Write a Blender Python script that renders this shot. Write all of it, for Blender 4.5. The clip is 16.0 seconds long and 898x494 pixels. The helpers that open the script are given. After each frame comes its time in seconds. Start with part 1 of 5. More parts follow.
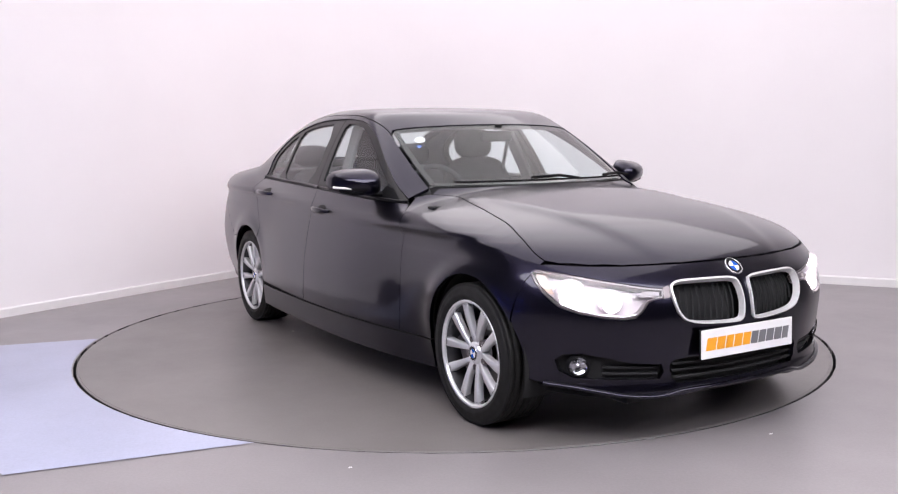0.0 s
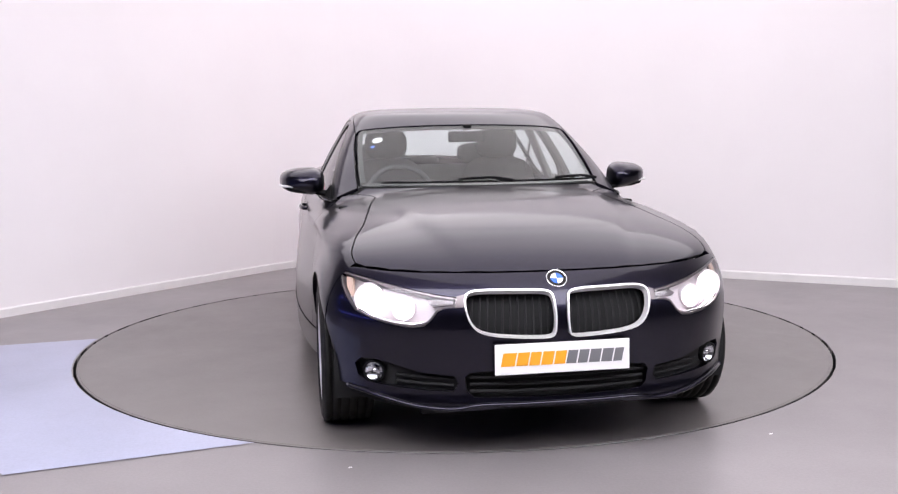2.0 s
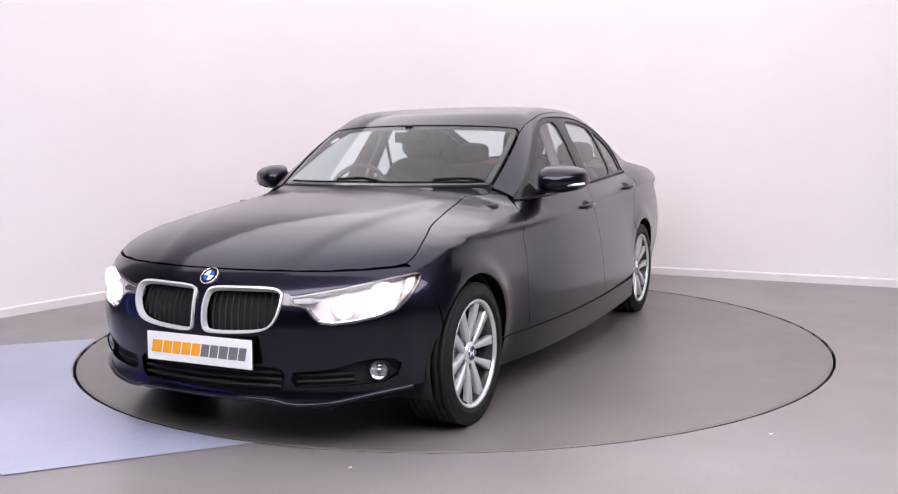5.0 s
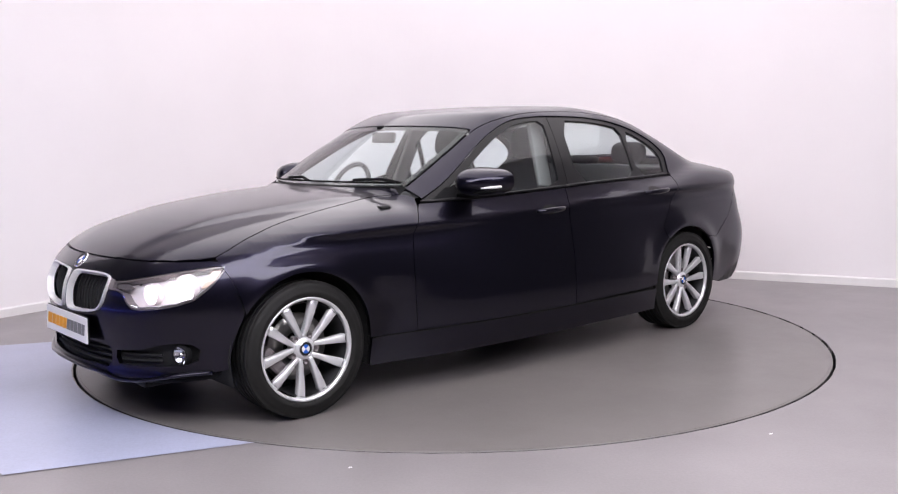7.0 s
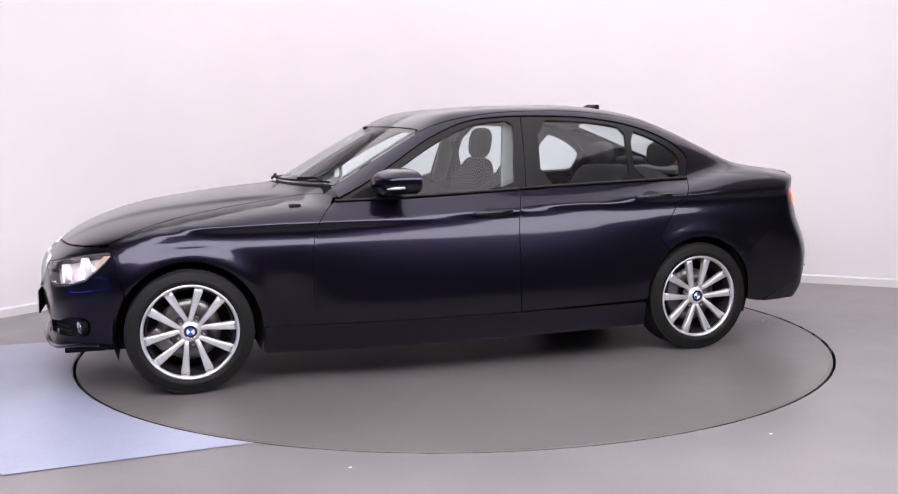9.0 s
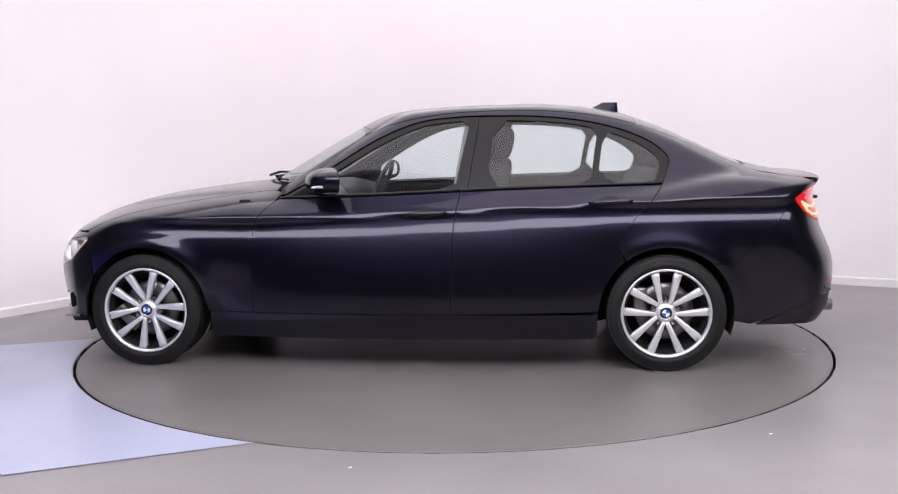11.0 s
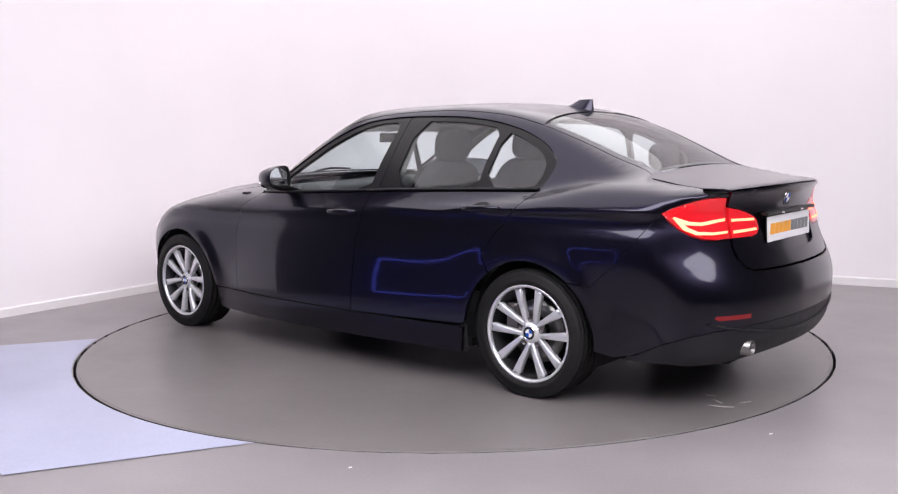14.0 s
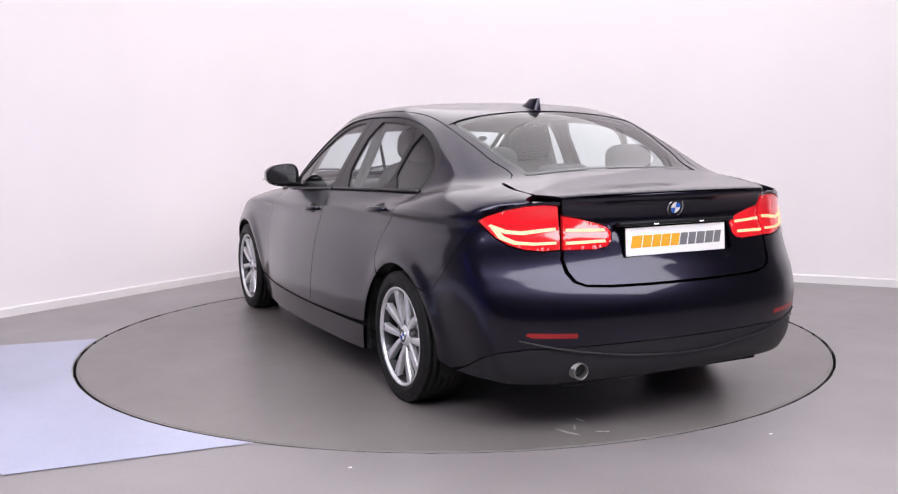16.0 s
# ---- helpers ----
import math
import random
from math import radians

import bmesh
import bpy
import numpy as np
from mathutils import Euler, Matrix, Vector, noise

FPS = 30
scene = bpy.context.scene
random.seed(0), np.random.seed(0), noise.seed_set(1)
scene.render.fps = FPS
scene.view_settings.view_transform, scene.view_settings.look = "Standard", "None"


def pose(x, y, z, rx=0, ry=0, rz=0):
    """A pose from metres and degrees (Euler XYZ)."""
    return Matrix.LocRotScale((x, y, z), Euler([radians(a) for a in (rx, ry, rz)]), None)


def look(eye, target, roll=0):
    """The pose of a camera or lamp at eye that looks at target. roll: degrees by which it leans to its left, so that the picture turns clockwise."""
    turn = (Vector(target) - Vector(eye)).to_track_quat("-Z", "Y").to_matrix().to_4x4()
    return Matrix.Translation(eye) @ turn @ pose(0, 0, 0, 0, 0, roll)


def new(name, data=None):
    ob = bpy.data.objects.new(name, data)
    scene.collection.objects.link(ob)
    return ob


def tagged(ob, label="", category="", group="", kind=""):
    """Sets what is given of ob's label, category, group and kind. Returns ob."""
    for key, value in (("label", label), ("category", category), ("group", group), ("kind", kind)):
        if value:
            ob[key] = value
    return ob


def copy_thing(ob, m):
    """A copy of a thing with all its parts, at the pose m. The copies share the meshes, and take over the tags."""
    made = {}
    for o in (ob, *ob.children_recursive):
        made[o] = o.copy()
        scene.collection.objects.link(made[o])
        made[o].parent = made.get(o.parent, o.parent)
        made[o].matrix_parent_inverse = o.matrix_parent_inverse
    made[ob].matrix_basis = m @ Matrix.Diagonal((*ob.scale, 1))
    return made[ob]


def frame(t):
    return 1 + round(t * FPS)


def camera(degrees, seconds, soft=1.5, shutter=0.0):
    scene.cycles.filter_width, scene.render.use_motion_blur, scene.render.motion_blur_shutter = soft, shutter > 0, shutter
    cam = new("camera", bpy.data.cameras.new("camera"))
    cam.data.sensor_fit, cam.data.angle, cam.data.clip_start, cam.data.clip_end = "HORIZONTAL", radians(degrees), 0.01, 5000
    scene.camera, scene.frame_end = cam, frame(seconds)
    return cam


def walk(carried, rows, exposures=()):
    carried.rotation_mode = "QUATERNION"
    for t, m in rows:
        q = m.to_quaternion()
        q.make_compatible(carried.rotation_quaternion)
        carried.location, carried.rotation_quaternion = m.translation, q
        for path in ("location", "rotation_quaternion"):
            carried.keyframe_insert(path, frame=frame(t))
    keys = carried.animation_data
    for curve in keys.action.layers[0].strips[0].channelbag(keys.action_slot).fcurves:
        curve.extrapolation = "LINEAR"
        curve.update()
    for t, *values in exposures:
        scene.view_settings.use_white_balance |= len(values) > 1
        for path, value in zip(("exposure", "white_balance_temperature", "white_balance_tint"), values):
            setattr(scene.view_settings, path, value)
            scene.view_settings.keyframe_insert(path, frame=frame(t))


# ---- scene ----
# The camera stands still on a tripod; the car turns on a turntable in front of it.
cam = camera(51.3, 16.0, soft=1.25)
EYE = (0.0, -5.749, 1.232)
YAW, PITCH, LEAN = radians(0.21), radians(-6.762), -0.74
AIM = (EYE[0] - math.sin(YAW) * math.cos(PITCH), EYE[1] + math.cos(YAW) * math.cos(PITCH), EYE[2] + math.sin(PITCH))
VIEW = look(EYE, AIM, LEAN)
walk(cam, [(0.0, VIEW), (16.0, VIEW)], exposures=[(0.0, 0.20, 6500, 16), (16.0, 0.20, 6500, 16)])

# ---------------------------------------------------------------- world
world = bpy.data.worlds.new("world")
scene.world = world
world.use_nodes = True
world.node_tree.nodes["Background"].inputs[0].default_value = (0.8, 0.85, 1.0, 1)
world.node_tree.nodes["Background"].inputs[1].default_value = 0.02


# ---------------------------------------------------------------- materials
def mat(name, color, rough=0.5, metal=0.0, coat=0.0, vary=0.0, scale=8.0, bump=0.0, bump_scale=60.0, emit=None, emit_strength=0.0, spec=0.5, sheen=0.0):
    m = bpy.data.materials.new(name)
    m.use_nodes = True
    nt = m.node_tree
    b = nt.nodes["Principled BSDF"]
    b.inputs["Base Color"].default_value = (*color, 1)
    b.inputs["Roughness"].default_value = rough
    b.inputs["Metallic"].default_value = metal
    b.inputs["Coat Weight"].default_value = coat
    b.inputs["Coat Roughness"].default_value = 0.03
    b.inputs["Specular IOR Level"].default_value = spec
    b.inputs["Sheen Weight"].default_value = sheen
    if emit:
        b.inputs["Emission Color"].default_value = (*emit, 1)
        b.inputs["Emission Strength"].default_value = emit_strength
    co = nt.nodes.new("ShaderNodeTexCoord")
    if vary:
        n1 = nt.nodes.new("ShaderNodeTexNoise")
        n1.inputs["Scale"].default_value = scale
        n1.inputs["Detail"].default_value = 6
        nt.links.new(co.outputs["Object"], n1.inputs["Vector"])
        ramp = nt.nodes.new("ShaderNodeMapRange")
        ramp.inputs["From Min"].default_value, ramp.inputs["From Max"].default_value = 0.3, 0.7
        ramp.inputs["To Min"].default_value, ramp.inputs["To Max"].default_value = 1 - vary, 1 + vary
        nt.links.new(n1.outputs["Fac"], ramp.inputs["Value"])
        mul = nt.nodes.new("ShaderNodeVectorMath")
        mul.operation = "SCALE"
        mul.inputs[0].default_value = color
        nt.links.new(ramp.outputs["Result"], mul.inputs["Scale"])
        nt.links.new(mul.outputs["Vector"], b.inputs["Base Color"])
        r2 = nt.nodes.new("ShaderNodeMapRange")
        r2.inputs["From Min"].default_value, r2.inputs["From Max"].default_value = 0.3, 0.7
        r2.inputs["To Min"].default_value, r2.inputs["To Max"].default_value = max(0.02, rough * (1 - vary)), min(1, rough * (1 + vary))
        nt.links.new(n1.outputs["Fac"], r2.inputs["Value"])
        nt.links.new(r2.outputs["Result"], b.inputs["Roughness"])
    if bump:
        n2 = nt.nodes.new("ShaderNodeTexNoise")
        n2.inputs["Scale"].default_value = bump_scale
        n2.inputs["Detail"].default_value = 4
        nt.links.new(co.outputs["Object"], n2.inputs["Vector"])
        bm_ = nt.nodes.new("ShaderNodeBump")
        bm_.inputs["Strength"].default_value = bump
        bm_.inputs["Distance"].default_value = 0.002
        nt.links.new(n2.outputs["Fac"], bm_.inputs["Height"])
        nt.links.new(bm_.outputs["Normal"], b.inputs["Normal"])
    return m


def glass_mat(name, tint, gloss=0.07):
    m = bpy.data.materials.new(name)
    m.use_nodes = True
    nt = m.node_tree
    nt.nodes.remove(nt.nodes["Principled BSDF"])
    out = nt.nodes["Material Output"]
    tr = nt.nodes.new("ShaderNodeBsdfTransparent")
    tr.inputs[0].default_value = (*tint, 1)
    gl = nt.nodes.new("ShaderNodeBsdfGlossy")
    gl.inputs["Roughness"].default_value = 0.01
    lw = nt.nodes.new("ShaderNodeLayerWeight")
    pw = nt.nodes.new("ShaderNodeMath")
    pw.operation = "POWER"
    pw.inputs[1].default_value = 4.5
    nt.links.new(lw.outputs["Facing"], pw.inputs[0])
    fr = nt.nodes.new("ShaderNodeMath")
    fr.operation = "MULTIPLY_ADD"
    fr.inputs[1].default_value, fr.inputs[2].default_value = 0.85, gloss
    nt.links.new(pw.outputs[0], fr.inputs[0])
    mix = nt.nodes.new("ShaderNodeMixShader")
    nt.links.new(fr.outputs[0], mix.inputs[0])
    nt.links.new(tr.outputs[0], mix.inputs[1])
    nt.links.new(gl.outputs[0], mix.inputs[2])
    nt.links.new(mix.outputs[0], out.inputs[0])
    return m


def paint_mat():
    """Dark blue-black metallic paint: flakes under a clear coat, with a slight orange peel."""
    m = mat("car_paint", (0.016, 0.016, 0.034), rough=0.30, metal=1.0, coat=0.65)
    m.node_tree.nodes["Principled BSDF"].inputs["Coat Roughness"].default_value = 0.06
    nt = m.node_tree
    b = nt.nodes["Principled BSDF"]
    co = nt.nodes.new("ShaderNodeTexCoord")
    vo = nt.nodes.new("ShaderNodeTexVoronoi")
    vo.inputs["Scale"].default_value = 900
    nt.links.new(co.outputs["Object"], vo.inputs["Vector"])
    mr = nt.nodes.new("ShaderNodeMapRange")
    mr.inputs["To Min"].default_value, mr.inputs["To Max"].default_value = 0.7, 1.35
    nt.links.new(vo.outputs["Color"], mr.inputs["Value"])
    mul = nt.nodes.new("ShaderNodeVectorMath")
    mul.operation = "SCALE"
    mul.inputs[0].default_value = PAINT
    nt.links.new(mr.outputs["Result"], mul.inputs["Scale"])
    nt.links.new(mul.outputs["Vector"], b.inputs["Base Color"])
    n2 = nt.nodes.new("ShaderNodeTexNoise")
    n2.inputs["Scale"].default_value = 14
    n2.inputs["Detail"].default_value = 3
    nt.links.new(co.outputs["Object"], n2.inputs["Vector"])
    bp = nt.nodes.new("ShaderNodeBump")
    bp.inputs["Strength"].default_value = 0.03
    bp.inputs["Distance"].default_value = 0.004
    nt.links.new(n2.outputs["Fac"], bp.inputs["Height"])
    nt.links.new(bp.outputs["Normal"], b.inputs["Coat Normal"])
    return m


def floor_mat(name, base, scuffs):
    """Painted concrete: broad cloudy wear, fine speckle and a few pale scuffs."""
    m = mat(name, base, rough=0.36, spec=0.5)
    nt = m.node_tree
    b = nt.nodes["Principled BSDF"]
    co = nt.nodes.new("ShaderNodeTexCoord")
    big = nt.nodes.new("ShaderNodeTexNoise")
    big.inputs["Scale"].default_value, big.inputs["Detail"].default_value = 1.1, 8
    fine = nt.nodes.new("ShaderNodeTexNoise")
    fine.inputs["Scale"].default_value, fine.inputs["Detail"].default_value = 90, 3
    st = nt.nodes.new("ShaderNodeTexNoise")
    st.inputs["Scale"].default_value, st.inputs["Detail"].default_value = 3.4, 9
    st.inputs["Roughness"].default_value = 0.75
    for n in (big, fine, st):
        nt.links.new(co.outputs["Object"], n.inputs["Vector"])
    a = nt.nodes.new("ShaderNodeMapRange")
    a.inputs["From Min"].default_value, a.inputs["From Max"].default_value = 0.3, 0.7
    a.inputs["To Min"].default_value, a.inputs["To Max"].default_value = 0.86, 1.12
    nt.links.new(big.outputs["Fac"], a.inputs["Value"])
    f = nt.nodes.new("ShaderNodeMapRange")
    f.inputs["From Min"].default_value, f.inputs["From Max"].default_value = 0.3, 0.7
    f.inputs["To Min"].default_value, f.inputs["To Max"].default_value = 0.95, 1.05
    nt.links.new(fine.outputs["Fac"], f.inputs["Value"])
    pr = nt.nodes.new("ShaderNodeMath")
    pr.operation = "MULTIPLY"
    nt.links.new(a.outputs["Result"], pr.inputs[0])
    nt.links.new(f.outputs["Result"], pr.inputs[1])
    mul = nt.nodes.new("ShaderNodeVectorMath")
    mul.operation = "SCALE"
    mul.inputs[0].default_value = base
    nt.links.new(pr.outputs["Value"], mul.inputs["Scale"])
    s = nt.nodes.new("ShaderNodeMapRange")
    s.inputs["From Min"].default_value, s.inputs["From Max"].default_value = 0.66, 0.74
    s.inputs["To Min"].default_value, s.inputs["To Max"].default_value = 0.0, scuffs
    nt.links.new(st.outputs["Fac"], s.inputs["Value"])
    mx = nt.nodes.new("ShaderNodeMixRGB")
    mx.inputs["Color2"].default_value = (min(1, base[0] * 1.6), min(1, base[1] * 1.6), min(1, base[2] * 1.6), 1)
    nt.links.new(s.outputs["Result"], mx.inputs["Fac"])
    nt.links.new(mul.outputs["Vector"], mx.inputs["Color1"])
    nt.links.new(mx.outputs["Color"], b.inputs["Base Color"])
    rr = nt.nodes.new("ShaderNodeMapRange")
    rr.inputs["From Min"].default_value, rr.inputs["From Max"].default_value = 0.3, 0.7
    rr.inputs["To Min"].default_value, rr.inputs["To Max"].default_value = 0.30, 0.37
    nt.links.new(st.outputs["Fac"], rr.inputs["Value"])
    nt.links.new(rr.outputs["Result"], b.inputs["Roughness"])
    bp = nt.nodes.new("ShaderNodeBump")
    bp.inputs["Strength"].default_value, bp.inputs["Distance"].default_value = 0.12, 0.002
    nt.links.new(fine.outputs["Fac"], bp.inputs["Height"])
    nt.links.new(bp.outputs["Normal"], b.inputs["Normal"])
    return m


PAINT = (0.0160, 0.0145, 0.0276)
M_PAINT = paint_mat()
M_WALL = mat("wall_paint", (0.88, 0.84, 0.86), rough=0.75, vary=0.012, scale=1.5, bump=0.1, bump_scale=120)
M_SKIRT = mat("skirting_paint", (0.80, 0.78, 0.78), rough=0.5, vary=0.03, scale=5)
M_DARKWALL = mat("unseen_wall_dark", (0.05, 0.05, 0.06), rough=0.9, vary=0.2, scale=3)
M_CEIL = mat("ceiling_paint", (0.80, 0.78, 0.79), rough=0.9, vary=0.05, scale=2)
M_FLOOR = floor_mat("grey_floor_paint", (0.222, 0.204, 0.208), 0.12)
M_DISC = floor_mat("turntable_paint", (0.156, 0.142, 0.138), 0.16)
M_BLUE = floor_mat("pale_blue_floor_paint", (0.36, 0.38, 0.50), 0.1)
M_GAP = mat("gap_shade_black", (0.01, 0.01, 0.01), rough=0.7)
M_LINER = mat("inner_body_dark", (0.006, 0.006, 0.007), rough=0.85)
M_BLACK = mat("black_plastic", (0.006, 0.006, 0.007), rough=0.7, vary=0.1, scale=40, spec=0.12)
M_VALANCE = mat("satin_black_plastic", (0.010, 0.010, 0.013), rough=0.45, vary=0.1, scale=30, spec=0.35)
M_GLOSSB = mat("black_gloss_trim", (0.005, 0.005, 0.006), rough=0.3, spec=0.3)
M_TYRE = mat("tyre_rubber", (0.0075, 0.0072, 0.007), rough=0.65, spec=0.3, vary=0.15, scale=20, bump=0.2, bump_scale=150)
M_ALLOY = mat("silver_alloy", (0.76, 0.76, 0.78), rough=0.33, metal=0.62, coat=0.4, vary=0.04, scale=15)
# the rim's alloy darkened, to paint the shade between the spokes
M_ALLOY_SHADE = mat("alloy_barrel_shaded", (0.06, 0.06, 0.065), rough=0.4, metal=0.8, vary=0.1, scale=12)
M_DISCB = mat("brake_disc_steel", (0.30, 0.29, 0.28), rough=0.35, metal=0.9, vary=0.12, scale=25)
M_CHROME = mat("chrome", (0.80, 0.80, 0.82), rough=0.08, metal=1.0)
M_SATIN = mat("satin_chrome", (0.86, 0.85, 0.86), rough=0.30, metal=0.45)
M_WHITE = mat("white_board", (0.80, 0.79, 0.80), rough=0.35, vary=0.02, scale=10)
M_SCUFF = mat("scuffed_paint", (0.46, 0.43, 0.42), rough=0.6, vary=0.2, scale=60)
M_ORANGE = mat("orange_print", (0.85, 0.36, 0.02), rough=0.4)
M_GREY = mat("grey_print", (0.16, 0.16, 0.17), rough=0.4)
M_BLUEP = mat("blue_enamel", (0.02, 0.12, 0.55), rough=0.15, coat=0.6)
M_CLOTH = mat("dark_seat_cloth", (0.030, 0.030, 0.034), rough=0.9, vary=0.15, scale=12)
M_DASH = mat("dashboard_plastic", (0.040, 0.040, 0.044), rough=0.6, vary=0.1, scale=60, bump=0.2, bump_scale=250)
M_LINING = mat("headlining_fabric", (0.24, 0.235, 0.23), rough=0.95, vary=0.05, scale=30)
M_GLASS = glass_mat("window_glass", (0.86, 0.93, 0.93), 0.07)
M_SCREEN = glass_mat("windscreen_glass", (0.87, 0.94, 0.93), 0.07)
M_LENS = glass_mat("lamp_lens", (0.93, 0.94, 0.96), 0.05)
M_REFLECT = mat("lamp_reflector", (0.75, 0.75, 0.77), rough=0.12, metal=1.0)
M_LAMPDARK = mat("lamp_bezel", (0.16, 0.14, 0.145), rough=0.3, metal=0.4)
M_HOUSING = mat("lamp_housing_white", (0.84, 0.77, 0.78), rough=0.45, metal=0.2, spec=0.5)
M_BULB = mat("headlamp_glow", (1, 1, 1), emit=(1.0, 0.93, 0.95), emit_strength=42.0)
M_AMBER = mat("amber_lens", (0.80, 0.58, 0.46), rough=0.15, coat=0.5)
M_RED = mat("red_lamp_lens", (0.45, 0.008, 0.012), rough=0.10, coat=1.0, emit=(1.0, 0.02, 0.03), emit_strength=0.30)
M_REDDIM = mat("red_reflector", (0.22, 0.004, 0.006), rough=0.35, coat=0.3)
M_REDGLOW = mat("tail_light_bar", (1, 0.3, 0.2), emit=(1.0, 0.20, 0.09), emit_strength=2.2)
M_BLUELED = mat("blue_led_strip", (0.2, 0.3, 0.9), emit=(0.10, 0.13, 1.0), emit_strength=10.0)
M_MIRROR = mat("mirror_glass", (0.85, 0.87, 0.9), rough=0.02, metal=1.0)
M_PANEL = mat("light_diffuser", (0.9, 0.9, 0.9), emit=(1.0, 0.975, 0.975), emit_strength=1.45)
M_PANEL2 = mat("cool_light_diffuser", (0.9, 0.9, 0.9), emit=(0.95, 0.96, 1.0), emit_strength=6.4)


# ---------------------------------------------------------------- mesh helpers
def part(name, mesh, material, parent=None, label=""):
    """Links a bmesh, or a mesh, as one object under a thing or part."""
    if isinstance(mesh, bmesh.types.BMesh):
        me = bpy.data.meshes.new(name)
        mesh.to_mesh(me)
        mesh.free()
    else:
        me = mesh
    if material:
        me.materials.clear()
        me.materials.append(material)
    ob = new(name, me)
    ob.parent = parent
    if label:
        ob["label"] = label
    return ob


def smooth(bm, on=True):
    for f in bm.faces:
        f.smooth = on
    return bm


def box(bm, cx, cy, cz, sx, sy, sz, m=None, bevel=0.0, seg=2):
    r = bmesh.ops.create_cube(bm, size=1.0)
    vs = r["verts"]
    bmesh.ops.scale(bm, vec=(sx, sy, sz), verts=vs)
    if bevel:
        es = list({e for v in vs for e in v.link_edges})
        g = bmesh.ops.bevel(bm, geom=es, offset=bevel, segments=seg, affect="EDGES", profile=0.5)
        vs = list({v for v in g["verts"]} | {v for v in vs if v.is_valid})
    mt = Matrix.Translation((cx, cy, cz))
    bmesh.ops.transform(bm, matrix=(m @ mt) if m else mt, verts=vs)
    return vs


def lathe(bm, prof, n=48, axis="Y", m=None):
    """Turns a profile of (radius, along) about an axis."""
    rings = []
    for k in range(n):
        a = 2 * math.pi * k / n
        row = []
        for r, h in prof:
            c, s = r * math.cos(a), r * math.sin(a)
            v = (c, h, s) if axis == "Y" else ((c, s, h) if axis == "Z" else (h, c, s))
            v = Vector(v)
            row.append(bm.verts.new(m @ v if m else v))
        rings.append(row)
    for k in range(n):
        a, b = rings[k], rings[(k + 1) % n]
        for i in range(len(prof) - 1):
            bm.faces.new((a[i], a[i + 1], b[i + 1], b[i]))
    return bm


def tube(bm, pts, r, n=8, closed=False, flat=1.0):
    """A round rod along points."""
    pts = [Vector(p) for p in pts]
    rows = []
    cnt = len(pts)
    for i, p in enumerate(pts):
        a = pts[(i - 1) % cnt] if (closed or i) else p
        b = pts[(i + 1) % cnt] if (closed or i < cnt - 1) else p
        d = (b - a).normalized()
        up = Vector((0, 0, 1)) if abs(d.z) < 0.9 else Vector((1, 0, 0))
        s = d.cross(up).normalized()
        u = s.cross(d)
        rows.append([bm.verts.new(p + s * (r * flat * math.cos(2 * math.pi * k / n)) + u * (r * math.sin(2 * math.pi * k / n))) for k in range(n)])
    for i in range(cnt if closed else cnt - 1):
        a, b = rows[i], rows[(i + 1) % cnt]
        for k in range(n):
            bm.faces.new((a[k], a[(k + 1) % n], b[(k + 1) % n], b[k]))
    if not closed:
        bm.faces.new(rows[0])
        bm.faces.new(rows[-1][::-1])
    return bm


# ---------------------------------------------------------------- the studio
CORNER = Vector((-1.058, 3.854, 0))
UL = Vector((-0.5644, -0.8255, 0))
UR = Vector((0.8926, -0.4509, 0))
# the right wall runs on out of view to bounce more light
LEFT_END, RIGHT_END = CORNER + UL * 4.6, CORNER + UR * 7.4
BACK_L, BACK_R = Vector((-5.8, -9.0, 0)), Vector((7.6, -9.0, 0))
CEILING = 3.3


def wall_between(name, a, b, height, thick, material, label):
    """An upright wall whose inner face runs from a to b, the room on its right-hand side."""
    d = (b - a).normalized()
    n = Vector((-d.y, d.x, 0)) * thick
    bm = bmesh.new()
    lo = [bm.verts.new(p) for p in (a, b, b + n, a + n)]
    hi = [bm.verts.new(p + Vector((0, 0, height))) for p in (a, b, b + n, a + n)]
    bm.faces.new(lo[::-1])
    bm.faces.new(hi)
    for i in range(4):
        bm.faces.new((lo[i], lo[(i + 1) % 4], hi[(i + 1) % 4], hi[i]))
    bmesh.ops.recalc_face_normals(bm, faces=bm.faces)
    return tagged(part(name, bm, material), label, "wall", kind="structure")


def skirting(name, a, b):
    d = (b - a).normalized()
    n = Vector((d.y, -d.x, 0))
    bm = bmesh.new()
    prof = ((0.0, 0.0), (0.014, 0.0), (0.014, 0.058), (0.008, 0.068), (0.0, 0.068))
    ends = [[bm.verts.new(p + n * (o + 0.001) + Vector((0, 0, z))) for o, z in prof] for p in (a, b)]
    for i in range(5):
        bm.faces.new((ends[0][i], ends[1][i], ends[1][(i + 1) % 5], ends[0][(i + 1) % 5]))
    bm.faces.new(ends[0])
    bm.faces.new(ends[1][::-1])
    bmesh.ops.recalc_face_normals(bm, faces=bm.faces)
    return tagged(part(name, bm, M_SKIRT), "low white painted skirting board along the studio wall", "skirting board", kind="structure")


